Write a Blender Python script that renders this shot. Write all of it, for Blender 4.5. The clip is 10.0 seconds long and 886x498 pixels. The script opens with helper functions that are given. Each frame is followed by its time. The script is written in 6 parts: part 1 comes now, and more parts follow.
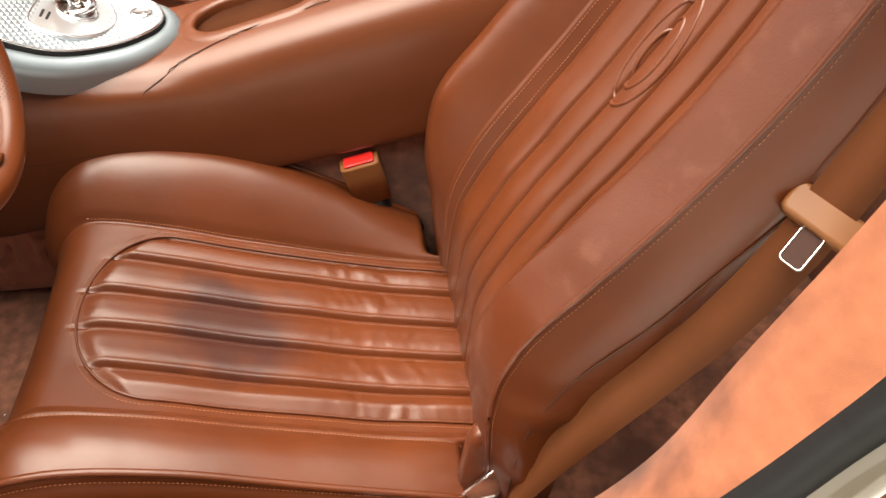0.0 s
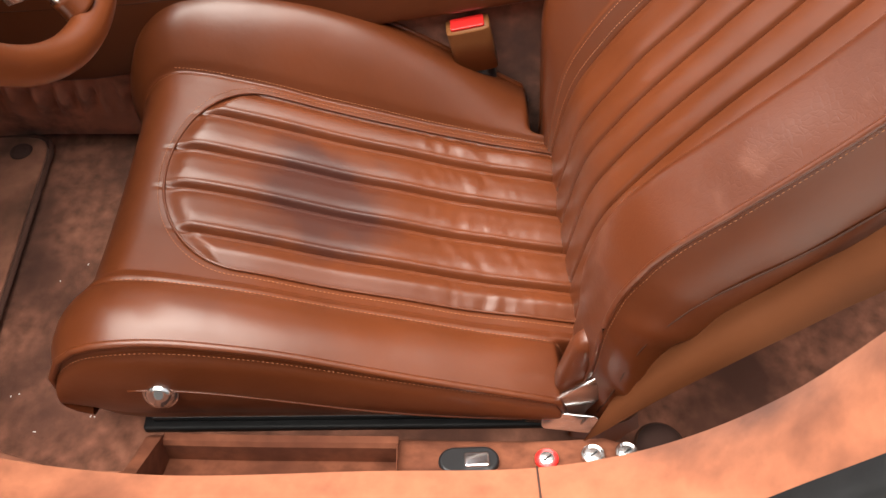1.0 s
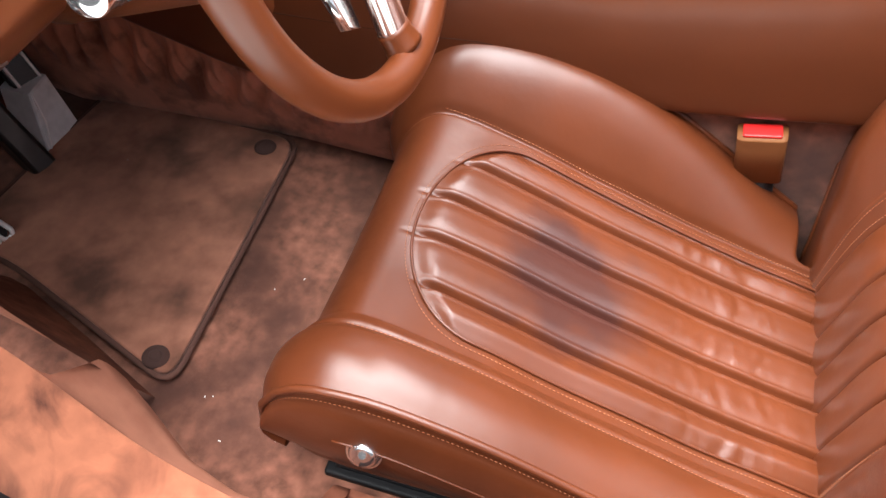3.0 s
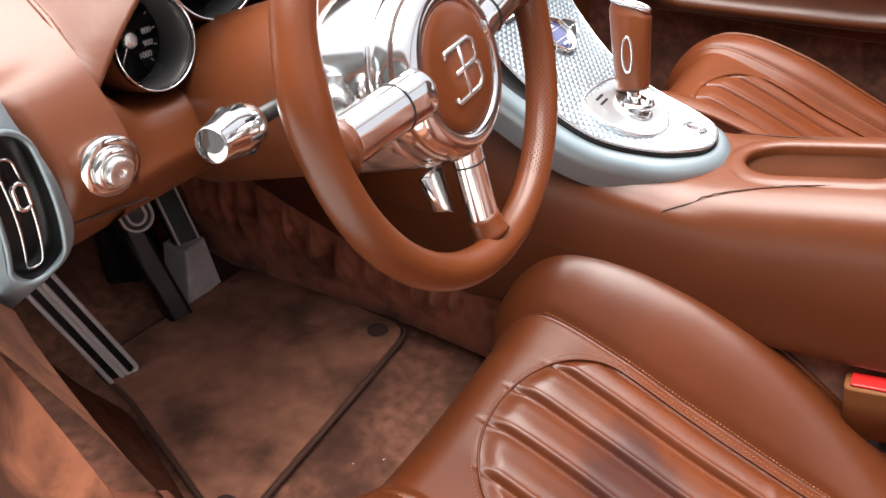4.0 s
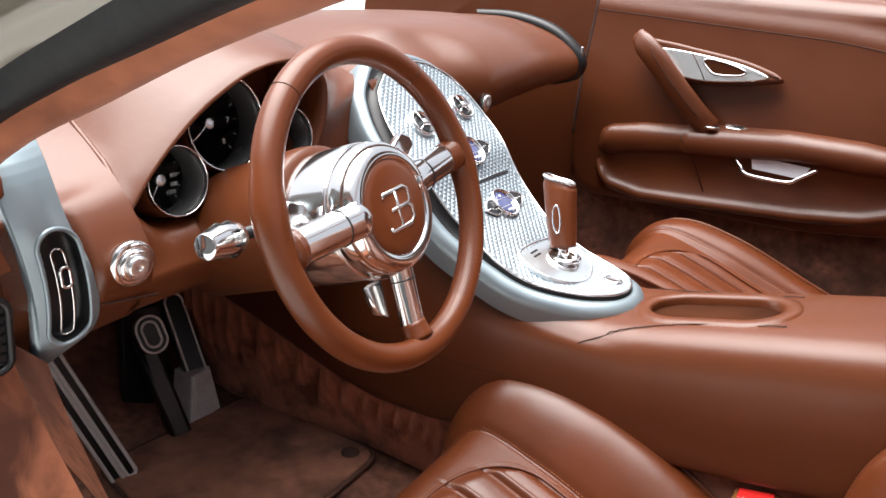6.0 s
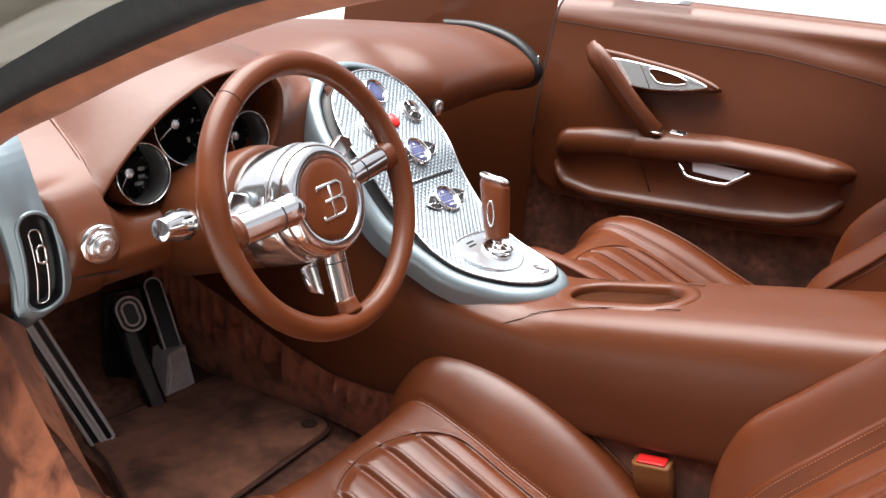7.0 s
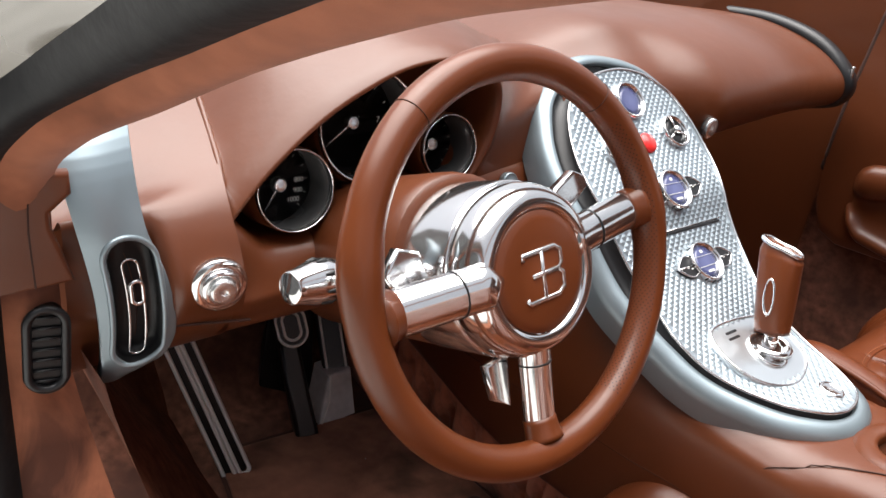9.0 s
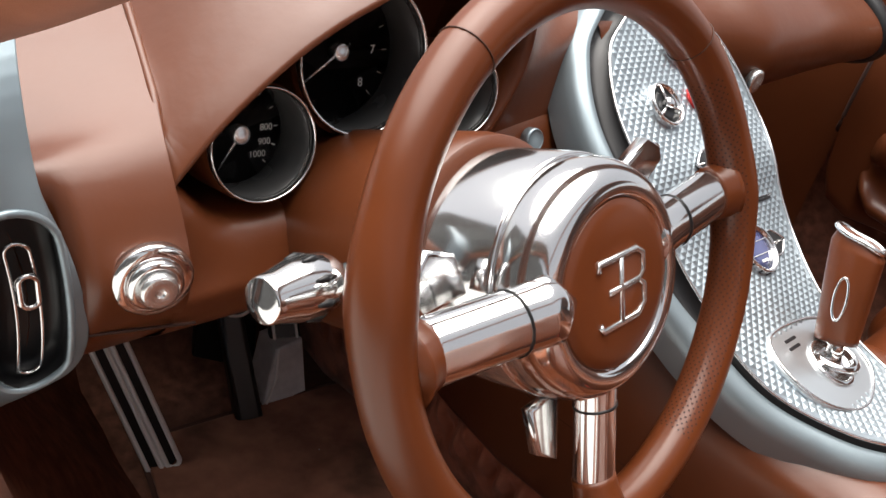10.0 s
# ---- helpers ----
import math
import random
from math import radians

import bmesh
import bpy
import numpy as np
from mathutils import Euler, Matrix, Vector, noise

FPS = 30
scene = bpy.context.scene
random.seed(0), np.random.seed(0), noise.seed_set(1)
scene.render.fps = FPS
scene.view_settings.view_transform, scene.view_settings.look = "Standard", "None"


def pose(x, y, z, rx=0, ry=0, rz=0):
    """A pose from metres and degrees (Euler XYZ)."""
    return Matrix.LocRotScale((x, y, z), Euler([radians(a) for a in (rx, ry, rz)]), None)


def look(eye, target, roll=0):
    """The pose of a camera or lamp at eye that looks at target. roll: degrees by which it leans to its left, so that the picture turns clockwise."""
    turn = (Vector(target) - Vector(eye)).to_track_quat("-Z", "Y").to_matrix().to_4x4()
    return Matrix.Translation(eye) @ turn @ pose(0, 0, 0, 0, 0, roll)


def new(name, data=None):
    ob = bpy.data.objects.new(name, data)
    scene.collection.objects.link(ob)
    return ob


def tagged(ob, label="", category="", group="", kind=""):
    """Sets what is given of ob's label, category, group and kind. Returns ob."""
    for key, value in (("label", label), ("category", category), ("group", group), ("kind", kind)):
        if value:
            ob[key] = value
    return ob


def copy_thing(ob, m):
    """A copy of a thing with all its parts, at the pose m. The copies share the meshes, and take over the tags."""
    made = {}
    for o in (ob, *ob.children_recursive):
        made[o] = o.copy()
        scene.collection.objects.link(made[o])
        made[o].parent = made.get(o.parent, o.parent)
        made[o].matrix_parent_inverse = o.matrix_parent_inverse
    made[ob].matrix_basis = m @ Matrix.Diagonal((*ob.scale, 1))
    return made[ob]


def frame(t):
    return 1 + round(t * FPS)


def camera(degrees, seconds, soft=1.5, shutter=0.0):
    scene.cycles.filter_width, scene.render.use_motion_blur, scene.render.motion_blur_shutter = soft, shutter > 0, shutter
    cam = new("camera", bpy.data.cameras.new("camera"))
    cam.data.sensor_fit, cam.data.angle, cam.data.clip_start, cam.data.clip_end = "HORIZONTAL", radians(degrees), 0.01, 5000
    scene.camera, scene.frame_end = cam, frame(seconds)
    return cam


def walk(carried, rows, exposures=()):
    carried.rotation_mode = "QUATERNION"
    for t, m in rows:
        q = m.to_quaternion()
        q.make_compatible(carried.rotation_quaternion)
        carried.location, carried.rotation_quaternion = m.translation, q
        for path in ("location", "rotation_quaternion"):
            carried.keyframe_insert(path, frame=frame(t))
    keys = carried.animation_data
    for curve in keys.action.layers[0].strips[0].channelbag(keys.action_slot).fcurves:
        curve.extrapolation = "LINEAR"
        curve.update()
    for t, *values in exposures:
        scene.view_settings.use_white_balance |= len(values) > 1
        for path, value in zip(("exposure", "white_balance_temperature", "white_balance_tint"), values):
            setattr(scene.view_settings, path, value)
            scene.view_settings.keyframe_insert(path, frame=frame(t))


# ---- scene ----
import functools

cam = camera(56.0, 10.0)
PATH = [
    (0, (-1.102, -0.39, 0.901), (0.391, -0.605, -0.412), 1.0),
    (0.5, (-1.09, -0.376, 0.886), (0.273, -0.481, -0.575), 2.5),
    (1, (-1.019, -0.341, 0.867), (0.238, -0.406, -0.688), 2.1),
    (1.5, (-0.951, -0.323, 0.858), (0.214, -0.369, -0.766), 1.3),
    (2, (-0.919, -0.29, 0.844), (0.214, -0.32, -0.804), 1.8),
    (2.5, (-0.928, -0.239, 0.849), (0.231, -0.167, -0.78), 3.5),
    (3, (-0.94, -0.211, 0.843), (0.333, 0.05, -0.678), 5.8),
    (3.2, (-0.941, -0.208, 0.84), (0.369, 0.154, -0.628), 5.9),
    (4.3, (-0.977, -0.326, 0.832), (0.518, 0.52, -0.193), 4.3),
    (4.5, (-0.993, -0.338, 0.838), (0.522, 0.545, -0.124), 4.2),
    (5, (-1.036, -0.387, 0.856), (0.514, 0.553, 0.011), 3.9),
    (5.5, (-1.078, -0.436, 0.862), (0.506, 0.515, 0.097), 4.3),
    (5.7, (-1.09, -0.456, 0.859), (0.505, 0.497, 0.121), 4.6),
    (6.8, (-1.153, -0.636, 0.905), (0.434, 0.345, 0.185), 6.5),
    (7, (-1.169, -0.658, 0.912), (0.42, 0.314, 0.183), 6.0),
    (7.5, (-1.226, -0.695, 0.934), (0.339, 0.28, 0.158), 6.3),
    (8, (-1.112, -0.64, 0.921), (0.358, 0.444, 0.108), 9.0),
    (8.5, (-0.967, -0.525, 0.918), (0.355, 0.732, 0.098), 8.6),
    (9, (-0.885, -0.41, 0.878), (0.352, 0.909, 0.023), 9.0),
    (9.5, (-0.825, -0.292, 0.835), (0.429, 0.974, -0.074), 11.9),
    (10, (-0.794, -0.207, 0.81), (0.538, 0.923, -0.163), 14.6),
]
EXPOSURES = [(0.0, 1.35, 7700, 11), (0.5, 1.35, 7600, 11), (1.0, 1.35, 7000, 11), (1.5, 1.45, 6350, 10), (2.0, 1.55, 5950, 10), (3.0, 1.94, 6150, 10), (3.2, 1.94, 6200, 10), (4.4, 1.28, 6700, 10), (5.5, 1.17, 6450, 10), (8.5, 1.02, 6450, 10), (10.0, 0.76, 6700, 10)]
walk(cam, [(t, look(eye, target, roll)) for t, eye, target, roll in PATH], EXPOSURES)

# ---- world, sun, exposure ----
SUN_DIR = (0.0, 0.24, 0.971)          # towards the sun
world = bpy.data.worlds.new("overcast_sky")
scene.world = world
world.use_nodes = True
wn, wl = world.node_tree.nodes, world.node_tree.links
sky = wn.new("ShaderNodeTexSky")
sky.sky_type, sky.sun_disc = "NISHITA", False
sky.sun_elevation, sky.sun_rotation = radians(76), radians(0)
sky.air_density, sky.dust_density, sky.ozone_density = 1.0, 4.0, 1.0
soften = wn.new("ShaderNodeHueSaturation")
soften.inputs["Saturation"].default_value = 0.25
wl.new(sky.outputs["Color"], soften.inputs["Color"])
wl.new(soften.outputs["Color"], wn["Background"].inputs["Color"])
wn["Background"].inputs["Strength"].default_value = 0.12
sun = new("sun", bpy.data.lights.new("sun", "SUN"))
sun.data.energy, sun.data.angle, sun.data.color = 4.5, radians(74), (1.0, 0.97, 0.94)
sun.matrix_basis = look((0, 0, 20), Vector((0, 0, 20)) - Vector(SUN_DIR))


# ---- materials ----
def material(name, colour, rough=0.5, metal=0.0, spots=0.12, spot_size=9.0, grain=0.0, grain_size=900.0,
             relief=0.0, relief_size=60.0, sheen=0.0, coat=0.0, second=None, second_size=14.0, second_cut=(0.5, 0.65),
             rough_spread=0.08, spec=0.4):
    """Base colour broken at two scales, uneven gloss, fine grain and a broader relief."""
    m = bpy.data.materials.new(name)
    m.use_nodes = True
    n, l = m.node_tree.nodes, m.node_tree.links
    b = n["Principled BSDF"]
    at = n.new("ShaderNodeTexCoord").outputs["Object"]

    def noisy(size, detail=4.0):
        t = n.new("ShaderNodeTexNoise")
        t.inputs["Scale"].default_value, t.inputs["Detail"].default_value = size, detail
        l.new(at, t.inputs["Vector"])
        return t.outputs["Fac"]

    ramp = n.new("ShaderNodeValToRGB")
    e = ramp.color_ramp.elements
    e[0].position, e[1].position = 0.3, 0.7
    e[0].color = (*[c * (1 - spots) for c in colour], 1)
    e[1].color = (*[min(1, c * (1 + spots)) for c in colour], 1)
    l.new(noisy(spot_size, 6.0), ramp.inputs["Fac"])
    out = ramp.outputs["Color"]
    if second:
        cut = n.new("ShaderNodeValToRGB")
        cut.color_ramp.elements[0].position, cut.color_ramp.elements[1].position = second_cut
        l.new(noisy(second_size, 8.0), cut.inputs["Fac"])
        mix = n.new("ShaderNodeMixRGB")
        l.new(cut.outputs["Color"], mix.inputs["Fac"])
        l.new(out, mix.inputs["Color1"])
        mix.inputs["Color2"].default_value = (*second, 1)
        out = mix.outputs["Color"]
    l.new(out, b.inputs["Base Color"])
    mr = n.new("ShaderNodeMapRange")
    mr.inputs["To Min"].default_value, mr.inputs["To Max"].default_value = max(0.03, rough - rough_spread), min(1, rough + rough_spread)
    l.new(noisy(spot_size * 2.3), mr.inputs["Value"])
    l.new(mr.outputs["Result"], b.inputs["Roughness"])
    b.inputs["Metallic"].default_value = metal
    b.inputs["Specular IOR Level"].default_value = spec
    b.inputs["Sheen Weight"].default_value = sheen
    b.inputs["Coat Weight"].default_value = coat
    b.inputs["Coat Roughness"].default_value = 0.08
    last = None
    for strength, size in ((relief, relief_size), (grain, grain_size)):
        if strength:
            bump = n.new("ShaderNodeBump")
            bump.inputs["Strength"].default_value, bump.inputs["Distance"].default_value = strength, 0.6 / size
            l.new(noisy(size, 3.0), bump.inputs["Height"])
            if last:
                l.new(last, bump.inputs["Normal"])
            last = bump.outputs["Normal"]
    if last:
        l.new(last, b.inputs["Normal"])
    return m


def leather_seat_material(name="worn_leather", marked=1.0):
    """Worn saddle leather: darker bruise-like stain in the middle of the seat, rubbed bolster."""
    m = material(name, (0.102, 0.0247, 0.0072), 0.35, spots=0.13, relief=0.03, relief_size=42, rough_spread=0.05, spec=0.6)
    n, l = m.node_tree.nodes, m.node_tree.links
    b = n["Principled BSDF"]
    was = b.inputs["Base Color"].links[0].from_socket
    geo = n.new("ShaderNodeTexCoord").outputs["Object"]
    noise_v = n.new("ShaderNodeTexNoise")
    noise_v.inputs["Scale"].default_value = 16
    noise_v.inputs["Detail"].default_value = 5
    l.new(geo, noise_v.inputs["Vector"])
    sub = n.new("ShaderNodeVectorMath")
    sub.operation = "SUBTRACT"
    l.new(geo, sub.inputs[0])
    sub.inputs[1].default_value = (-0.36, -0.235, 0.14)
    sc = n.new("ShaderNodeVectorMath")
    sc.operation = "MULTIPLY"
    l.new(sub.outputs[0], sc.inputs[0])
    sc.inputs[1].default_value = (1 / 0.095, 1 / 0.085, 0.5)
    ln = n.new("ShaderNodeVectorMath")
    ln.operation = "LENGTH"
    l.new(sc.outputs[0], ln.inputs[0])
    add = n.new("ShaderNodeMath")
    add.operation = "MULTIPLY_ADD"
    l.new(noise_v.outputs["Fac"], add.inputs[0])
    add.inputs[1].default_value = 1.6
    l.new(ln.outputs["Value"], add.inputs[2])
    r = n.new("ShaderNodeMapRange")
    r.inputs["From Min"].default_value, r.inputs["From Max"].default_value = 1.95, 1.35
    r.inputs["To Min"].default_value, r.inputs["To Max"].default_value = 0.0, 0.82 * marked
    l.new(add.outputs[0], r.inputs["Value"])
    mix = n.new("ShaderNodeMixRGB")
    l.new(r.outputs["Result"], mix.inputs["Fac"])
    l.new(was, mix.inputs["Color1"])
    mix.inputs["Color2"].default_value = (0.040, 0.0130, 0.0105, 1)
    # fine cracks on the entry-side bolster; pale spots colour in its wear and highlights
    xyz = n.new("ShaderNodeSeparateXYZ")
    l.new(geo, xyz.inputs[0])
    worn = []
    for axis, lo, hi in (("X", -0.485, -0.51), ("Y", -0.45, -0.50)):
        w = n.new("ShaderNodeMapRange")
        w.inputs["From Min"].default_value, w.inputs["From Max"].default_value = lo, hi
        l.new(xyz.outputs[axis], w.inputs["Value"])
        worn.append(w.outputs["Result"])
    both = n.new("ShaderNodeMath")
    both.operation = "MULTIPLY"
    l.new(worn[0], both.inputs[0])
    l.new(worn[1], both.inputs[1])
    warp = n.new("ShaderNodeVectorMath")
    warp.operation = "MULTIPLY_ADD"
    l.new(noise_v.outputs["Color"], warp.inputs[0])
    warp.inputs[1].default_value = (0.05, 0.05, 0.05)
    l.new(geo, warp.inputs[2])
    cracks = n.new("ShaderNodeTexVoronoi")
    cracks.feature = "DISTANCE_TO_EDGE"
    cracks.inputs["Scale"].default_value = 190
    l.new(warp.outputs[0], cracks.inputs["Vector"])
    edge = n.new("ShaderNodeMapRange")
    edge.inputs["From Max"].default_value = 0.14
    l.new(cracks.outputs["Distance"], edge.inputs["Value"])
    bump = n.new("ShaderNodeBump")
    bump.inputs["Distance"].default_value = 0.0003
    half = n.new("ShaderNodeMath")
    half.operation = "MULTIPLY"
    half.inputs[1].default_value = 0.16 * marked
    l.new(both.outputs[0], half.inputs[0])
    l.new(half.outputs[0], bump.inputs["Strength"])
    l.new(edge.outputs["Result"], bump.inputs["Height"])
    l.new(b.inputs["Normal"].links[0].from_socket, bump.inputs["Normal"])
    l.new(bump.outputs["Normal"], b.inputs["Normal"])
    # pale spots: worn leather and pinkish highlights, both put into the colour
    pale_noise = n.new("ShaderNodeTexNoise")
    pale_noise.inputs["Scale"].default_value, pale_noise.inputs["Detail"].default_value = 30, 8
    l.new(geo, pale_noise.inputs["Vector"])
    spot = n.new("ShaderNodeMapRange")
    spot.inputs["From Min"].default_value, spot.inputs["From Max"].default_value = 0.56, 0.72
    l.new(pale_noise.outputs["Fac"], spot.inputs["Value"])
    pale = n.new("ShaderNodeMath")
    pale.operation = "MULTIPLY"
    l.new(spot.outputs["Result"], pale.inputs[0])
    l.new(half.outputs[0], pale.inputs[1])
    # the rubbed bolster has darkened to a polished red-brown
    redden = n.new("ShaderNodeMath")
    redden.operation = "MULTIPLY"
    redden.inputs[1].default_value = 0.3 * marked
    l.new(both.outputs[0], redden.inputs[0])
    red = n.new("ShaderNodeMixRGB")
    l.new(redden.outputs[0], red.inputs["Fac"])
    l.new(mix.outputs["Color"], red.inputs["Color1"])
    red.inputs["Color2"].default_value = (0.075, 0.0170, 0.0080, 1)
    gloss = n.new("ShaderNodeMath")
    gloss.operation = "MULTIPLY_ADD"
    l.new(both.outputs[0], gloss.inputs[0])
    gloss.inputs[1].default_value = -0.02 * marked
    l.new(b.inputs["Roughness"].links[0].from_socket, gloss.inputs[2])
    l.new(gloss.outputs[0], b.inputs["Roughness"])
    paled = n.new("ShaderNodeMixRGB")
    l.new(pale.outputs[0], paled.inputs["Fac"])
    l.new(red.outputs["Color"], paled.inputs["Color1"])
    paled.inputs["Color2"].default_value = (0.30, 0.13, 0.085, 1)
    l.new(paled.outputs["Color"], b.inputs["Base Color"])
    return m


def stain_suede(m):
    """Dark rubbed streaks where shoes brush the front of the opening."""
    n, l = m.node_tree.nodes, m.node_tree.links
    b = n["Principled BSDF"]
    was = b.inputs["Base Color"].links[0].from_socket
    at = n.new("ShaderNodeTexCoord").outputs["Object"]
    long = n.new("ShaderNodeVectorMath")
    long.operation = "MULTIPLY"
    long.inputs[1].default_value = (1.0, 1.0, 0.42)
    l.new(at, long.inputs[0])
    t = n.new("ShaderNodeTexNoise")
    t.inputs["Scale"].default_value, t.inputs["Detail"].default_value, t.inputs["Distortion"].default_value = 17.0, 6.0, 0.8
    l.new(long.outputs[0], t.inputs["Vector"])
    cut = n.new("ShaderNodeMapRange")
    cut.inputs["From Min"].default_value, cut.inputs["From Max"].default_value = 0.46, 0.66
    l.new(t.outputs["Fac"], cut.inputs["Value"])
    xyz = n.new("ShaderNodeSeparateXYZ")
    l.new(at, xyz.inputs[0])
    where = []
    for axis, lo, hi in (("Y", -0.10, 0.12), ("Z", 0.46, 0.36)):
        w = n.new("ShaderNodeMapRange")
        w.inputs["From Min"].default_value, w.inputs["From Max"].default_value = lo, hi
        l.new(xyz.outputs[axis], w.inputs["Value"])
        where.append(w.outputs["Result"])
    for socket in where:
        mul = n.new("ShaderNodeMath")
        mul.operation = "MULTIPLY"
        l.new(cut.outputs[0], mul.inputs[0])
        l.new(socket, mul.inputs[1])
        cut = mul
    mix = n.new("ShaderNodeMixRGB")
    l.new(cut.outputs[0], mix.inputs["Fac"])
    l.new(was, mix.inputs["Color1"])
    mix.inputs["Color2"].default_value = (0.080, 0.029, 0.018, 1)
    l.new(mix.outputs["Color"], b.inputs["Base Color"])


LEATHER = material("saddle_leather", (0.106, 0.0282, 0.0091), 0.34, spots=0.06, grain=0.025, grain_size=600, rough_spread=0.05, relief=0.03, relief_size=30, spec=0.5)
SEAT_LEATHER = leather_seat_material()
CLEAN_LEATHER = leather_seat_material("clean_seat_leather", 0.0)
CLEAN_LEATHER.node_tree.nodes["Principled BSDF"].inputs["Specular IOR Level"].default_value = 0.32
WHEEL_LEATHER = material("wheel_leather", (0.122, 0.0305, 0.0088), 0.30, spots=0.05, spot_size=25, grain=0.012, grain_size=700, spec=0.45, rough_spread=0.04)
SUEDE = material("tan_suede", (0.295, 0.107, 0.057), 0.95, spots=0.14, spot_size=45, grain=0.5, grain_size=1500, sheen=0.15,
                 second=(0.095, 0.034, 0.021), second_size=7, second_cut=(0.52, 0.70), spec=0.1)
stain_suede(SUEDE)
CARPET = material("brown_carpet", (0.22, 0.093, 0.060), 1.0, spots=0.42, spot_size=55, grain=1.0, grain_size=1300, sheen=0.25,
                  second=(0.085, 0.037, 0.026), second_size=9, second_cut=(0.42, 0.66), spec=0.05)
MAT_PILE = material("floor_mat_pile", (0.34, 0.146, 0.092), 1.0, spots=0.25, spot_size=26, grain=1.0, grain_size=1300, sheen=0.2,
                    second=(0.115, 0.052, 0.034), second_size=10, second_cut=(0.46, 0.66), spec=0.05)
# mottled suede, darker than SUEDE: the inner sill's shade is in the colour
SHADED_SUEDE = material("shaded_suede", (0.17, 0.060, 0.033), 0.95, spots=0.3, spot_size=50, grain=0.5, grain_size=1500, second=(0.085, 0.029, 0.018), second_size=6, second_cut=(0.48, 0.66), spec=0.1)
KICK = material("pale_kick_suede", (0.40, 0.168, 0.105), 0.95, spots=0.12, spot_size=30, grain=0.5, grain_size=1500, spec=0.1, second=(0.26, 0.10, 0.062), second_size=8, second_cut=(0.5, 0.7))
SKIRT = material("brown_suede_skirt", (0.56, 0.24, 0.155), 1.0, spots=0.2, spot_size=18, grain=0.6, grain_size=1400, sheen=0.2, spec=0.1, second=(0.22, 0.090, 0.056), second_size=16, second_cut=(0.5, 0.66))
# dark colour standing in for the shade inside the tray and handle hollow
SHADE_LINING = material("shade_lining", (0.050, 0.016, 0.007), 0.9, spots=0.15, grain=0.4, grain_size=1200, spec=0.04)
SEAM = material("dark_leather_seam", (0.045, 0.014, 0.006), 0.6)
BINDING = material("mat_binding", (0.10, 0.045, 0.032), 0.9, grain=0.6, grain_size=900)
DARK_TRIM = material("mat_edging", (0.055, 0.026, 0.02), 0.9, grain=0.6, grain_size=900)
CHROME = material("polished_aluminium", (0.80, 0.80, 0.80), 0.12, 0.98, spots=0.03, rough_spread=0.04)
BRUSHED = material("satin_aluminium", (0.80, 0.81, 0.81), 0.27, 0.93, spots=0.02, spot_size=12, rough_spread=0.006)
GATE = material("matt_aluminium", (0.66, 0.71, 0.74), 0.28, 0.85, spots=0.02, spot_size=12, rough_spread=0.006)
KNURL = material("knurled_aluminium", (0.40, 0.46, 0.50), 0.42, 0.9, spots=0.05, spot_size=40)
STRIP = material("satin_strip", (0.95, 0.94, 0.93), 0.35, 0.1, spots=0.04)
GREY = material("grey_satin_paint", (0.25, 0.305, 0.335), 0.40, 0.6, spots=0.03, coat=0.15, rough_spread=0.03)
HEEL = material("cast_aluminium", (0.74, 0.74, 0.75), 0.45, 0.1, spots=0.1, spot_size=60)
BLACK = material("black_plastic", (0.012, 0.012, 0.013), 0.35, spots=0.1)
RUBBER = material("black_rubber_seal", (0.008, 0.0083, 0.009), 0.6, spec=0.25, spots=0.2, spot_size=30, relief=0.1)
DIAL = material("gauge_black", (0.008, 0.008, 0.009), 0.4)
WHITE = material("white_print", (0.75, 0.75, 0.72), 0.6)
RED = material("red_button", (0.62, 0.022, 0.02), 0.3, coat=0.3)
BUCKLE = material("tan_plastic", (0.20, 0.078, 0.026), 0.4, spots=0.05)
BELT = material("tan_webbing", (0.115, 0.037, 0.013), 0.7, spots=0.08, spec=0.15, grain=0.4, grain_size=1200)
LCD = material("blue_display", (0.075, 0.085, 0.19), 0.15, coat=0.6)
PAINT = material("bronze_body_paint", (0.13, 0.115, 0.088), 0.12, 0.3, spots=0.08, coat=1.0)
LIT_POCKET = material("lit_pocket_lining", (0.70, 0.69, 0.74), 0.4, spots=0.05)
CONCRETE = material("pale_paving", (0.52, 0.52, 0.50), 0.9, spots=0.12, spot_size=1.5, grain=0.3, grain_size=80)
LIGHT_BLOCK = material("light_block_grey", (0.06, 0.06, 0.06), 0.9, spots=0.15, spot_size=1.2, grain=0.3, grain_size=90)
STITCH = material("tan_thread", (0.42, 0.17, 0.08), 0.7)
ROOF_BLOCKER = material("roof_blocker", (0.14, 0.055, 0.03), 0.95, spots=0.1)
LENS = bpy.data.materials.new("clear_glass")
LENS.use_nodes = True
_n, _l = LENS.node_tree.nodes, LENS.node_tree.links
_clear, _gloss, _both = _n.new("ShaderNodeBsdfTransparent"), _n.new("ShaderNodeBsdfGlossy"), _n.new("ShaderNodeMixShader")
_gloss.inputs["Roughness"].default_value = 0.02
_both.inputs["Fac"].default_value = 0.07
_l.new(_clear.outputs[0], _both.inputs[1])
_l.new(_gloss.outputs[0], _both.inputs[2])
_l.new(_both.outputs[0], _n["Material Output"].inputs["Surface"])

# ---- building helpers ----
PLACED = {}


def thing(name, at, label, category, group="", kind=""):
    """A top-level empty at its base."""
    ob = new(name)
    ob.empty_display_size = 0.05
    ob.matrix_basis = Matrix.Translation(at)
    PLACED[ob] = Matrix.Translation(at)
    return tagged(ob, label, category, group, kind)


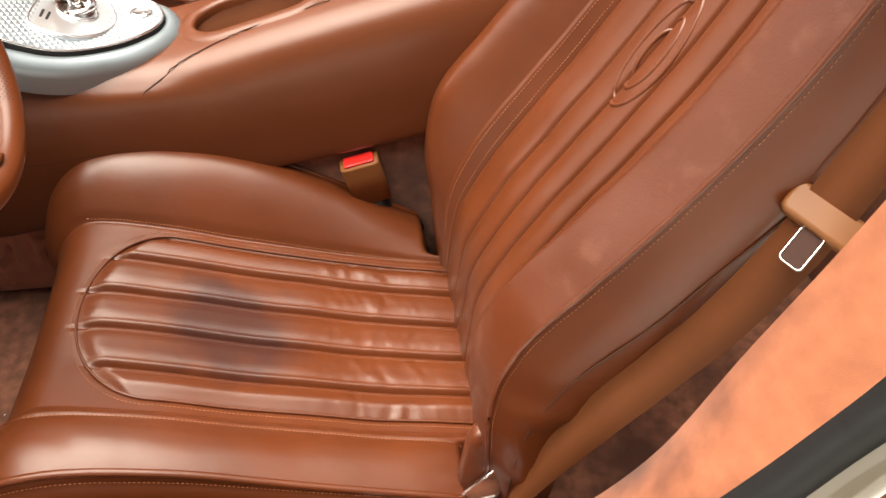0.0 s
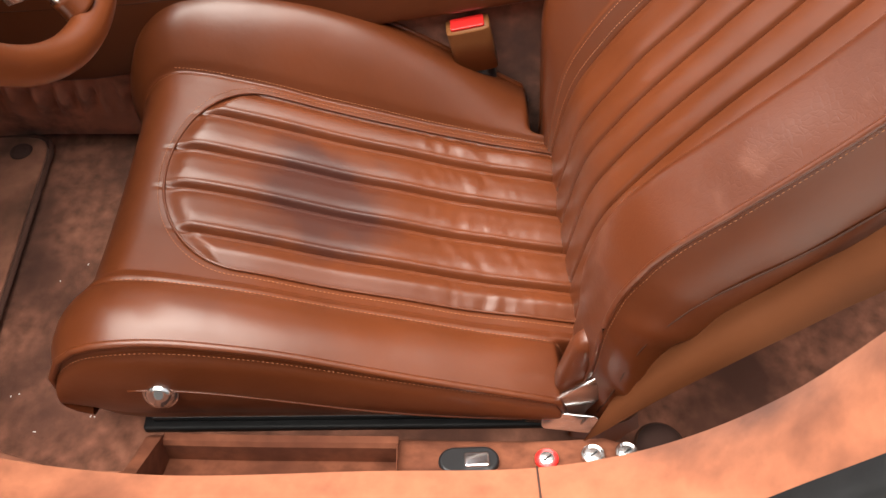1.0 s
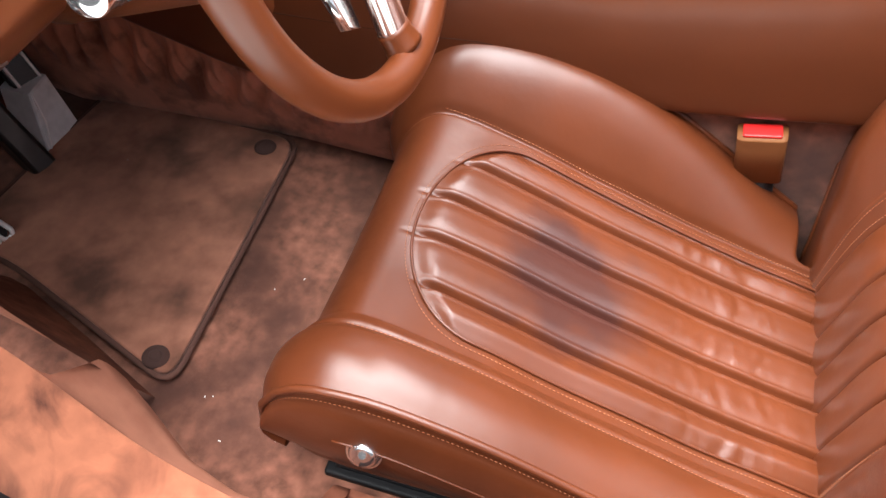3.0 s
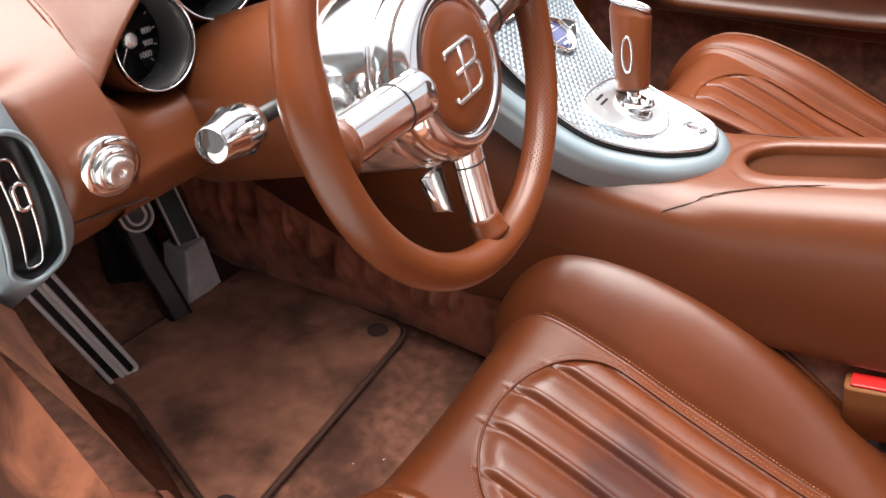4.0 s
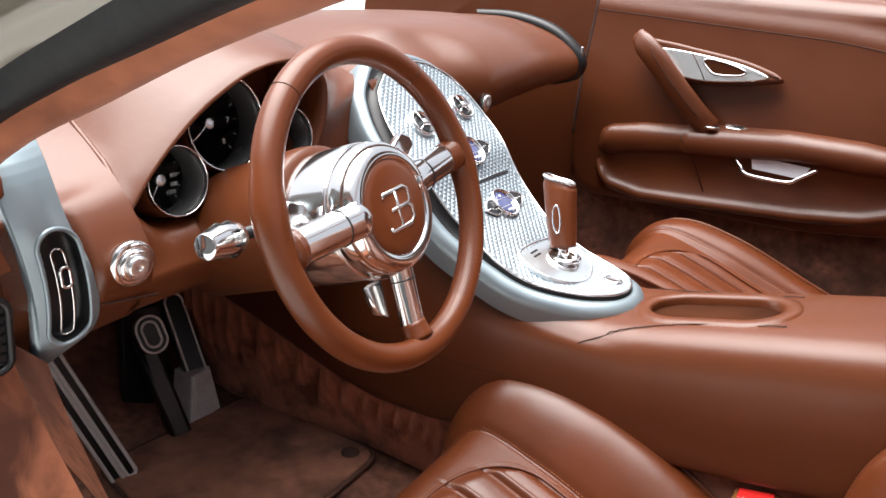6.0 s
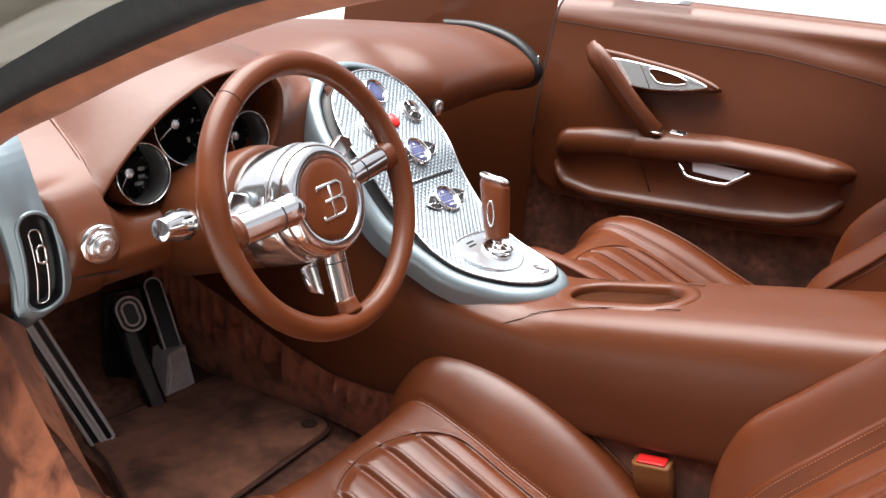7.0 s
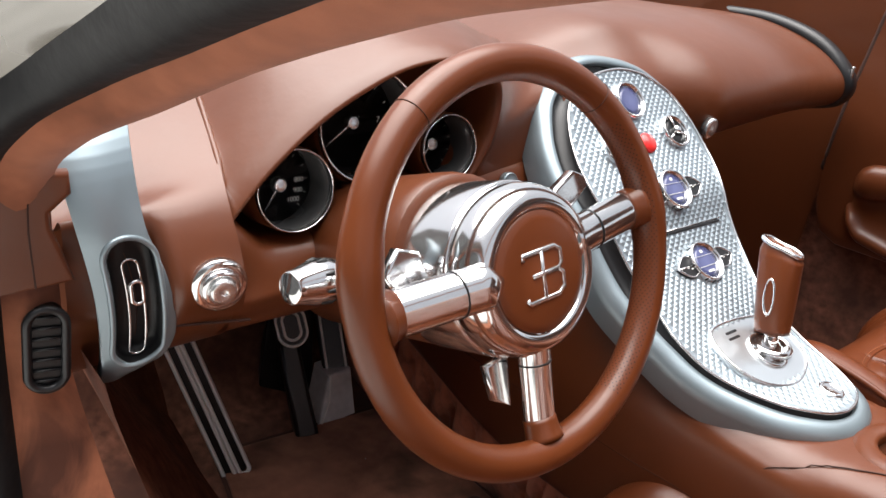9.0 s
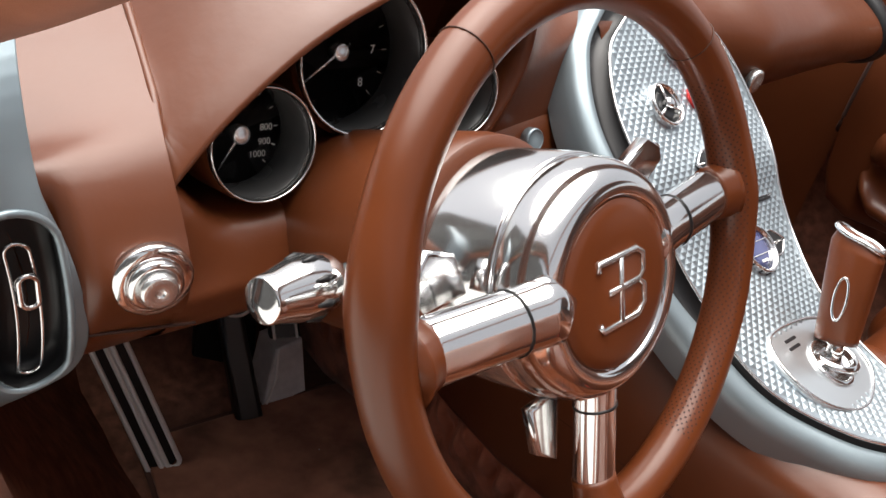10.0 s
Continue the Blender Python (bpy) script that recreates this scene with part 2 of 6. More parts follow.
def part(name, bm, mat, parent=None, label="", smooth=True, flip=True, category="", kind="", group=""):
    """Links a bmesh, given in world metres, as one mesh object under a thing or a part."""
    if flip:
        bmesh.ops.recalc_face_normals(bm, faces=bm.faces)
    me = bpy.data.meshes.new(name)
    bm.to_mesh(me)
    bm.free()
    for p in me.polygons:
        p.use_smooth = smooth
    me.materials.append(mat)
    ob = new(name, me)
    PLACED[ob] = Matrix.Identity(4)
    if parent is not None:
        ob.parent = parent
        ob.matrix_parent_inverse = PLACED[parent].inverted()
    return tagged(ob, label, category, group, kind)


def sheet(rows, bm=None, loop_u=False, loop_v=False, caps=False, keep=None):
    """Faces between rows of points. loop_v closes each row, loop_u joins the last row to the first."""
    bm = bm or bmesh.new()
    vs = [[bm.verts.new(p) for p in row] for row in rows]
    nu, nv = len(vs), len(vs[0])
    for i in range(nu if loop_u else nu - 1):
        for j in range(nv if loop_v else nv - 1):
            if keep is None or keep(i, j):
                a, b, c, d = vs[i][j], vs[i][(j + 1) % nv], vs[(i + 1) % nu][(j + 1) % nv], vs[(i + 1) % nu][j]
                try:
                    bm.faces.new((a, b, c, d))
                except ValueError:
                    pass
    if caps:
        for row in (vs[0], vs[-1]):
            try:
                bm.faces.new(row)
            except ValueError:
                pass
    if keep is not None:
        bmesh.ops.delete(bm, geom=[v for v in bm.verts if not v.link_faces], context="VERTS")
    return bm


def curve(points, per=6, loop=False):
    """A smooth line through points (Catmull-Rom)."""
    p = [Vector(q) for q in points]
    n, out = len(p), []
    for i in range(n if loop else n - 1):
        a = p[(i - 1) % n] if loop or i else p[0] * 2 - p[1]
        b, c = p[i], p[(i + 1) % n]
        d = p[(i + 2) % n] if loop or i < n - 2 else p[-1] * 2 - p[-2]
        for k in range(per):
            t = k / per
            out.append(0.5 * (2 * b + (c - a) * t + (2 * a - 5 * b + 4 * c - d) * t * t + (3 * b - a - 3 * c + d) * t ** 3))
    return out if loop else out + [p[-1]]


def tube(path, r, sides=10, loop=False, bm=None, flat=1.0, up=(0, 0, 1)):
    """A round (or flattened) bar along a path; r is one radius or one for each point."""
    path = [Vector(p) for p in path]
    n, rows = len(path), []
    for i, p in enumerate(path):
        d = (path[(i + 1) % n] - path[i - 1]) if loop or 0 < i < n - 1 else (path[1] - path[0] if i == 0 else path[-1] - path[-2])
        d.normalize()
        a = d.cross(Vector(up))
        a = a.normalized() if a.length > 1e-4 else d.orthogonal().normalized()
        b = a.cross(d).normalized()
        q = r[i] if isinstance(r, (list, tuple)) else r
        rows.append([p + q * (math.cos(w) * a + flat * math.sin(w) * b) for w in (2 * math.pi * k / sides for k in range(sides))])
    return sheet(rows, bm, loop_u=loop, loop_v=True, caps=not loop)


def turned(profile, m, sides=32, bm=None, squash=1.0, caps=True):
    """A turned body: profile of (radius, height) about the z axis of the pose m."""
    crisp = [profile[0]]
    for a, b, c in zip(profile, profile[1:], profile[2:]):
        p, q = Vector(b) - Vector(a), Vector(c) - Vector(b)
        if p.length and q.length and p.angle(q) > 0.6:
            e, g = min(0.0004, p.length * 0.3), min(0.0004, q.length * 0.3)
            crisp += [tuple(Vector(b) - p.normalized() * e), tuple(Vector(b) + q.normalized() * g)]
        else:
            crisp.append(b)
    profile = crisp + [profile[-1]]
    rows = [[m @ Vector((r * math.cos(w), squash * r * math.sin(w), h)) for w in (2 * math.pi * k / sides for k in range(sides))] for r, h in profile]
    return sheet(rows, bm, loop_v=True, caps=caps)


def plate(outline, m, thick, round_=0.002, bm=None, steps=3):
    """A flat plate with rounded edges: an outline of (x, y) in the plane of m, rising from z = 0."""
    pts = [Vector((x, y, 0)) for x, y in outline]
    n = len(pts)
    area = sum(pts[i].x * pts[(i + 1) % n].y - pts[(i + 1) % n].x * pts[i].y for i in range(n))
    side = 1 if area > 0 else -1
    inward = []
    for i in range(n):
        d = (pts[(i + 1) % n] - pts[i - 1]).normalized()
        inward.append(Vector((-d.y, d.x, 0)) * side)
    rows = [[m @ p for p in pts]]
    for k in range(steps + 1):
        w = k / steps * math.pi / 2
        rows.append([m @ (p + q * round_ * (1 - math.cos(w)) + Vector((0, 0, thick - round_ + round_ * math.sin(w)))) for p, q in zip(pts, inward)])
    rows.append([m @ (p + q * round_ * 1.25 + Vector((0, 0, thick))) for p, q in zip(pts, inward)])
    return sheet(rows, bm, loop_v=True, caps=True)


def pill(w, h, n=10):
    """A stadium or, for w = h, a round outline of full width w and height h."""
    r = min(w, h) / 2
    dx, dy = w / 2 - r, h / 2 - r
    out = []
    for k in range(4 * n):
        a = 2 * math.pi * k / (4 * n)
        out.append((math.copysign(dx, math.cos(a)) + r * math.cos(a), math.copysign(dy, math.sin(a)) + r * math.sin(a)))
    return out


def oval_line(w, h):
    """The same with points along its straight sides too."""
    p = [Vector((x, y, 0)) for x, y in pill(w, h, 7)]
    out = []
    for a, b in zip(p, p[1:] + p[:1]):
        n = max(1, round((b - a).length / 0.005))
        out += [tuple(a.lerp(b, k / n)[:2]) for k in range(n)]
    return out


def rounded_box(w, h, r, n=4):
    out = []
    for cx, cy, a0 in ((w / 2 - r, h / 2 - r, 0), (-w / 2 + r, h / 2 - r, 90), (-w / 2 + r, -h / 2 + r, 180), (w / 2 - r, -h / 2 + r, 270)):
        for k in range(n + 1):
            a = radians(a0 + 90 * k / n)
            out.append((cx + r * math.cos(a), cy + r * math.sin(a)))
    return out


def facing(at, normal, up=(0, 0, 1), spin=0):
    """A pose at a place with z along the normal and y as near to up as can be."""
    z = Vector(normal).normalized()
    x = Vector(up).cross(z).normalized()
    y = z.cross(x)
    m = Matrix((x, y, z)).transposed().to_4x4()
    return Matrix.Translation(at) @ m @ pose(0, 0, 0, 0, 0, spin)


def stitches(path, dash=0.0030, gap=0.0016, r=0.0005):
    """A row of short thread stitches along a path."""
    path = [Vector(p) for p in path]
    bm, walked, nxt = bmesh.new(), 0.0, 0.0
    for a, b in zip(path, path[1:]):
        step = (b - a).length
        while step and nxt < walked + step:
            p = a.lerp(b, (nxt - walked) / step)
            d = (b - a).normalized()
            side = d.orthogonal().normalized()
            up = d.cross(side)
            rows = [[p + d * o + (side * math.cos(w) + up * math.sin(w)) * r * k for w in (0, 2.1, 4.2)] for o, k in ((-dash / 2, 0.3), (0, 1.0), (dash / 2, 0.3))]
            sheet(rows, bm, loop_v=True, caps=True)
            nxt += dash + gap
        walked += step
    return bm


def interp(x, table):
    xs, ys = zip(*sorted(table))
    return float(np.interp(x, xs, ys))


def smooth01(t):
    t = max(0.0, min(1.0, t))
    return t * t * (3 - 2 * t)

# ---- the large structure ----
bm = bmesh.new()
for x, y in ((-60, -60), (60, -60), (60, 60), (-60, 60)):
    bm.verts.new((x, y, -0.16))
bm.faces.new(bm.verts)
part("ground", bm, CONCRETE, None, "pale paved ground beside the parked car", False, category="ground", kind="structure")

# unseen plain wall behind the camera, added to block low light from the left
bm = bmesh.new()
bmesh.ops.create_cube(bm, size=1.0, matrix=Matrix.Translation((-5.0, -2.0, 1.94)) @ Matrix.Diagonal((0.3, 24.0, 4.2, 1)))
part("wall_left", bm, LIGHT_BLOCK, None, "unseen plain dark wall added to block light from the left", False, category="wall", kind="structure")

# door opening of the driver's side: inner edge, suede to seal, seal to paint, outer body, from the roof down and back up
RING = [
    ((-0.610, -0.93, 0.905), (-0.655, -0.93, 0.912), (-0.68, -0.93, 0.925), (-0.68, -0.95, 0.99)),
    ((-0.650, -0.60, 0.912), (-0.705, -0.60, 0.918), (-0.735, -0.60, 0.932), (-0.71, -0.58, 1.00)),
    ((-0.660, -0.35, 0.874), (-0.718, -0.34, 0.880), (-0.750, -0.32, 0.898), (-0.71, -0.26, 0.965)),
    ((-0.648, -0.20, 0.836), (-0.706, -0.19, 0.842), (-0.740, -0.165, 0.860), (-0.705, -0.08, 0.915)),
    ((-0.646, -0.10, 0.800), (-0.698, -0.085, 0.803), (-0.735, -0.055, 0.822), (-0.72, 0.05, 0.860)),
    ((-0.655, 0.0, 0.755), (-0.696, 0.015, 0.760), (-0.735, 0.045, 0.776), (-0.755, 0.17, 0.780)),
    ((-0.673, 0.10, 0.700), (-0.706, 0.112, 0.714), (-0.745, 0.135, 0.727), (-0.80, 0.28, 0.690)),
    ((-0.698, 0.182, 0.651), (-0.738, 0.172, 0.668), (-0.772, 0.195, 0.675), (-0.85, 0.33, 0.60)),
    ((-0.708, 0.232, 0.60), (-0.750, 0.228, 0.605), (-0.785, 0.24, 0.605), (-0.87, 0.34, 0.52)),
    ((-0.704, 0.242, 0.50), (-0.750, 0.240, 0.49), (-0.786, 0.243, 0.49), (-0.88, 0.32, 0.46)),
    ((-0.698, 0.236, 0.41), (-0.750, 0.238, 0.40), (-0.787, 0.238, 0.40), (-0.88, 0.31, 0.38)),
    ((-0.680, 0.165, 0.27), (-0.752, 0.205, 0.245), (-0.79, 0.207, 0.235), (-0.89, 0.26, 0.20)),
    ((-0.685, 0.06, 0.172), (-0.757, 0.12, 0.168), (-0.795, 0.115, 0.155), (-0.84, 0.14, 0.11)),
    ((-0.700, -0.10, 0.151), (-0.770, -0.08, 0.152), (-0.81, -0.08, 0.140), (-0.845, -0.08, 0.10)),
    ((-0.700, -0.30, 0.153), (-0.775, -0.30, 0.156), (-0.82, -0.30, 0.145), (-0.850, -0.30, 0.10)),
    ((-0.700, -0.45, 0.156), (-0.777, -0.45, 0.168), (-0.82, -0.455, 0.158), (-0.850, -0.47, 0.115)),
    ((-0.700, -0.555, 0.20), (-0.780, -0.555, 0.225), (-0.815, -0.575, 0.215), (-0.838, -0.60, 0.18)),
    ((-0.700, -0.635, 0.288), (-0.780, -0.625, 0.310), (-0.808, -0.648, 0.305), (-0.825, -0.67, 0.29)),
    ((-0.700, -0.690, 0.42), (-0.780, -0.698, 0.41), (-0.805, -0.715, 0.40), (-0.82, -0.74, 0.385)),
    ((-0.695, -0.752, 0.553), (-0.775, -0.765, 0.520), (-0.80, -0.785, 0.51), (-0.815, -0.81, 0.50)),
    ((-0.66, -0.86, 0.74), (-0.73, -0.89, 0.72), (-0.75, -0.91, 0.72), (-0.78, -1.00, 0.70)),
    ((-0.60, -0.97, 0.90), (-0.64, -1.0, 0.89), (-0.66, -1.02, 0.89), (-0.68, -1.10, 0.87)),
]
edges = [curve([row[k] for row in RING], 8) for k in range(4)]
N_RING = len(edges[0])


def band(a, b, rise, steps=6):
    """A strip between two edges, swelled by rise along its normal."""
    rows = []
    for i in range(N_RING):
        p, q = edges[a][i], edges[b][i]
        along = edges[a][min(i + 1, N_RING - 1)] - edges[a][max(i - 1, 0)]
        nrm = along.cross(q - p).normalized()
        rows.append([p.lerp(q, k / steps) + nrm * rise * math.sin(math.pi * k / steps) for k in range(steps + 1)])
    return rows


door_frame = thing("door_opening", (-0.74, -0.2, 0.15), "suede-trimmed driver's door opening with black rubber seal", "door frame", kind="structure")
part("suede_trim", sheet(band(0, 1, -0.008)), SUEDE, door_frame, "worn tan suede sill and pillar trim", flip=False)
part("rubber_seal", sheet(band(1, 2, -0.014, 8)), RUBBER, door_frame, "thick black rubber door seal", flip=False)
part("body_panel", sheet(band(2, 3, -0.01)), PAINT, door_frame, "glossy dark bronze painted body edge", flip=False)

joint = min(range(8 * 13, 8 * 17), key=lambda n: abs(edges[0][n].y + 0.45))
part("sill_joint", tube([p + Vector((0, 0, 0.001)) for p in band(0, 1, -0.008)[joint]], 0.0009, 6), DARK_TRIM, door_frame, "dark joint in the suede")

# floor of the driver's side and of the passenger's side, toe boards, bulkhead, roof
def floor_z(y):
    return interp(y, [(-1.2, -0.012), (0.2, -0.014), (0.56, -0.046), (0.66, -0.03), (0.80, 0.12), (0.95, 0.34), (1.0, 0.42)])


def floor_sheet(x0, x1):
    ys = [-1.15 + 0.05 * k for k in range(44)]
    return sheet([[(x0 + (x1 - x0) * i / 12, y, floor_z(y) + 0.004 * noise.noise(Vector((x0 + i, y * 6, 0)))) for i in range(13)] for y in ys])


part("floor", floor_sheet(-0.70, 0.0), CARPET, None, "dark brown carpeted driver's footwell floor", category="floor", kind="structure")
part("floor", floor_sheet(0.0, 0.76), CARPET, None, "dark brown carpeted passenger footwell floor", category="floor", kind="structure")
part("wall_rear", sheet([[(x, -1.12, z) for x in (-0.72, 0, 0.82)] for z in (-0.05, 0.5, 1.02)]), SUEDE, None, "suede-lined bulkhead behind the seats", category="wall", kind="structure")
part("wall_front", sheet([[(x, 0.80 + 0.05 * z, z) for x in (-0.72, -0.3, 0.1, 0.5, 0.80)] for z in (-0.05, 0.2, 0.45, 0.62)]), CARPET, None, "dark carpeted firewall beyond the footwells", category="firewall", kind="structure")
part("wall_right", sheet([[(0.765 + 0.10 * max(0.0, z - 0.5) ** 1.2, y, z) for y in (0.278, 0.5, 0.7, 0.95)] for z in (-0.05, 0.2, 0.45, 0.55, 0.66, 0.72, 0.775)]), LEATHER, None, "leather side panel of the passenger footwell", category="side panel", kind="structure")
rows = []
for i in range(15):
    y = -0.42 - 0.74 * i / 14
    edge = interp(y, [(-0.22, 0.845), (-0.35, 0.878), (-0.60, 0.918), (-0.93, 0.912), (-1.2, 0.86)])
    mid = interp(y, [(-0.42, 1.045), (-0.60, 1.06), (-0.93, 1.03), (-1.2, 0.95)])
    rows.append([(0.02 + 0.68 * k, y + 0.10 * (1 - k * k) * (1 - i / 14), mid + (edge - mid) * abs(k) ** 2.4) for k in [-1 + q / 8 for q in range(17)]])
rows = [[Vector(p) + Vector((0, 0, 0.035)) for p in row] for row in rows]
# unseen roof panel, assumed clear so that light reaches the seats
roof = part("ceiling", sheet([row[:10] for row in rows]), LENS, None, "unseen roof panel, assumed clear glass, letting light onto the seats", category="roof", kind="structure")
roof.visible_shadow = False
# unseen opaque roof strip, added to keep light off the passenger door
part("ceiling", sheet([row[9:] for row in rows]), ROOF_BLOCKER, None, "unseen opaque roof strip added to shade the passenger door", category="ceiling", kind="structure")
# windscreen
rows = []
for q in range(9):
    k = q / 8
    rows.append([((0.02 + 0.66 * u) * (1 - k) + (0.02 + 0.80 * u) * k, (-0.32 - 0.10 * u * u) * (1 - k) + (0.95 - 0.45 * u * u) * k, (1.045 - 0.155 * abs(u) ** 2.4) * (1 - k) + (0.632 - 0.02 * u * u) * k + 0.05 * math.sin(math.pi * k)) for u in [-1 + w / 6 for w in range(13)]])
glass = part("windscreen", sheet(rows), LENS, None, "curved clear glass windscreen above the dashboard", category="windscreen", kind="structure")
glass.visible_shadow = False
rail = [((0.02 + 0.66 * u), -0.32 - 0.10 * u * u - 0.012, 1.045 - 0.155 * abs(u) ** 2.4) for u in [-1 + w / 12 for w in range(25)]]
part("windscreen_header", tube(rail, 0.018, 10, flat=0.6), SUEDE, None, "suede-covered windscreen header rail", category="header rail", kind="structure")
# scuttle and front body beyond the glass
rows = [[(x, 0.93 + 0.9 * k, 0.64 - 0.22 * k * k - 0.18 * x * x) for x in (-0.9, -0.6, -0.3, 0, 0.3, 0.6, 0.9)] for k in (0, 0.25, 0.5, 0.75, 1.0)]
part("bonnet", sheet(rows), PAINT, None, "glossy dark bronze bonnet ahead of the windscreen", category="bonnet", kind="structure")

# inner side of the driver's sill, with its pocket


SILL_TOP_X = [(p.y, p.x) for p in edges[0][8 * 9:8 * 18]]
SILL_TOP_Z = [(p.y, p.z) for p in edges[0][8 * 9:8 * 18]]


def sill_inner(y, k):
    """k from 0 at the foot to 1 at the top edge of the sill."""
    tx = interp(y, SILL_TOP_X)
    tz = interp(y, SILL_TOP_Z) if y > -0.40 else min(interp(y, SILL_TOP_Z), 0.20)
    fx = interp(y, [(-1.1, -0.67), (-0.72, -0.685), (-0.62, -0.655), (-0.54, -0.605), (-0.055, -0.588), (-0.040, -0.636), (0.033, -0.634), (0.095, -0.616), (0.165, -0.573), (0.289, -0.507), (0.45, -0.45)])
    b = 0.02 * math.sin(math.pi * k)
    rise = interp(k, [(0, 0), (0.06, 0.20), (0.18, 0.37), (0.62, 0.55), (0.85, 0.78), (1, 1)])
    return Vector((fx + (tx - fx) * k - b * 0.3, y, -0.012 + (tz + 0.012) * rise))


PK0, PK1 = -0.075, -0.322
ys = [0.2 - 0.005 * k for k in range(260)]
rows = [[sill_inner(y, k / 20) for k in range(21)] for y in ys]
in_pocket = lambda i, j: PK1 < ys[i] - 0.0025 < PK0 and 4 <= j < 17
part("sill_front", sheet(rows[:50]), KICK, None, "pale tan suede lining at the front of the sill", category="sill lining", kind="structure")
sill = part("sill_lining", sheet(rows, keep=lambda i, j: i >= 49 and not in_pocket(i, j)), SHADED_SUEDE, None, "tan suede inner sill lining, shade in its colour, with a shallow tray", category="sill lining", kind="structure")
rim = []
for y in [PK0 - (PK0 - PK1) * k / 30 for k in range(31)]:
    a, b = sill_inner(y, 4 / 20), sill_inner(y, 17 / 20)
    down = Vector((-0.30, 0, -0.95)) * 0.045
    rim.append([a + Vector((0.004, 0, 0.004)), a + Vector((-0.004, 0, 0.005)), a + Vector((-0.008, 0, 0.0)), a + down * 0.7, (a + b) / 2 + down, b + down * 1.2, b + Vector((-0.004, 0, -0.006)), b])
bm = sheet(rim)
for row in (rim[0], rim[-1]):
    bm.faces.new([bm.verts.new(p) for p in row])
part("tray", bm, SHADED_SUEDE, sill, "recessed suede-lined tray", smooth=False)
# kick panel under the end of the dash
rows = []
for y in [0.185 + 0.03 * q for q in range(24)]:
    fx = interp(y, [(0.18, -0.55), (0.213, -0.535), (0.323, -0.485), (0.44, -0.437), (0.60, -0.425), (0.9, -0.43)])
    rows.append([(-0.682 + (fx + 0.682) * k ** 1.2, y + 0.02 * (1 - k), 0.42 + (floor_z(y) - 0.42) * k + 0.004 * noise.noise(Vector((k * 5, y * 8, 1)))) for k in [w / 12 for w in range(13)]])
part("kick_panel", sheet(rows), SHADED_SUEDE, None, "rubbed tan suede kick panel beside the pedals", category="kick panel", kind="structure")

# ---- seats ----
SEAT_X = -0.348
Z_MID = [(0.05, 0.186), (-0.065, 0.188), (-0.15, 0.165), (-0.25, 0.131), (-0.406, 0.086), (-0.60, 0.045)]
Z_PIPE = {1: [(0.05, 0.22), (0.0, 0.242), (-0.05, 0.257), (-0.1, 0.260), (-0.2, 0.243), (-0.3, 0.208), (-0.4, 0.150), (-0.5, 0.088), (-0.6, 0.05)],
          -1: [(0.05, 0.17), (0.0, 0.190), (-0.05, 0.207), (-0.1, 0.210), (-0.2, 0.188), (-0.3, 0.152), (-0.4, 0.118), (-0.5, 0.085), (-0.6, 0.05)]}
SEAMS = (-0.092, -0.029, 0.032, 0.090)


def insert_depth(u, y):
    """Signed distance-like value: above 0 inside the quilted panel."""
    tip = -0.062 - 0.095 * (1 - math.sqrt(max(0.0, 1 - (u / 0.136) ** 2))) if abs(u) < 0.136 else -9
    return min(tip - y, 0.136 - abs(u))


@functools.lru_cache(maxsize=None)
def cushion_heights(y, side):
    """Heights of the middle and of the piping, rounded off along the seat."""
    near = [y + 0.01 * k for k in range(-4, 5)]
    return sum(interp(q, Z_MID) for q in near) / 9, sum(interp(q, Z_PIPE[side]) for q in near) / 9


def cushion_z(u, y):
    side = 1 if u > 0 else -1
    mid, pipe = cushion_heights(round(y, 5), side)
    a = abs(u)
    if a < 0.155:
        z = mid + 0.012 * (a / 0.155) ** 2
    else:
        k = min(1.0, (a - 0.155) / 0.092)
        z = mid + 0.012 + (pipe - mid - 0.012) * math.sin(k * math.pi / 2) ** 0.9 + 0.012 * math.sin(math.pi * k)
    z -= 0.004 * math.exp(-((a - (0.157 if u > 0 else 0.1725)) / 0.0035) ** 2) * smooth01((-0.02 - y) / 0.03)
    d = insert_depth(u, y)
    if d > 0:
        gap = min(abs(u - s) for s in SEAMS)
        z += 0.010 * smooth01(d / 0.02) * math.sin(min(1, gap / 0.026) * math.pi / 2) ** 0.55 - (0.0062 * math.exp(-(gap / 0.0026) ** 2) - 0.0020 * math.exp(-((gap - 0.0065) / 0.0028) ** 2)) * smooth01(d / 0.010)
        if y < -0.30:
            fold = noise.noise(Vector((u * 22, y * 75 + 0.8 * math.sin(u * 40), 5.0))) + 0.5 * noise.noise(Vector((u * 30, y * 130, 9.0)))
            z += 0.0019 * fold * smooth01((-0.30 - y) / 0.06) * math.exp(-((y + 0.41) / 0.08) ** 2) * smooth01(gap / 0.02)
    z -= 0.0022 * math.exp(-(d / 0.0028) ** 2)
    z -= 0.075 * smooth01((-0.492 - y) / 0.022) * smooth01((a - 0.165) / 0.02)
    return z + 0.0015 * noise.noise(Vector((u * 14, y * 14, 0)))


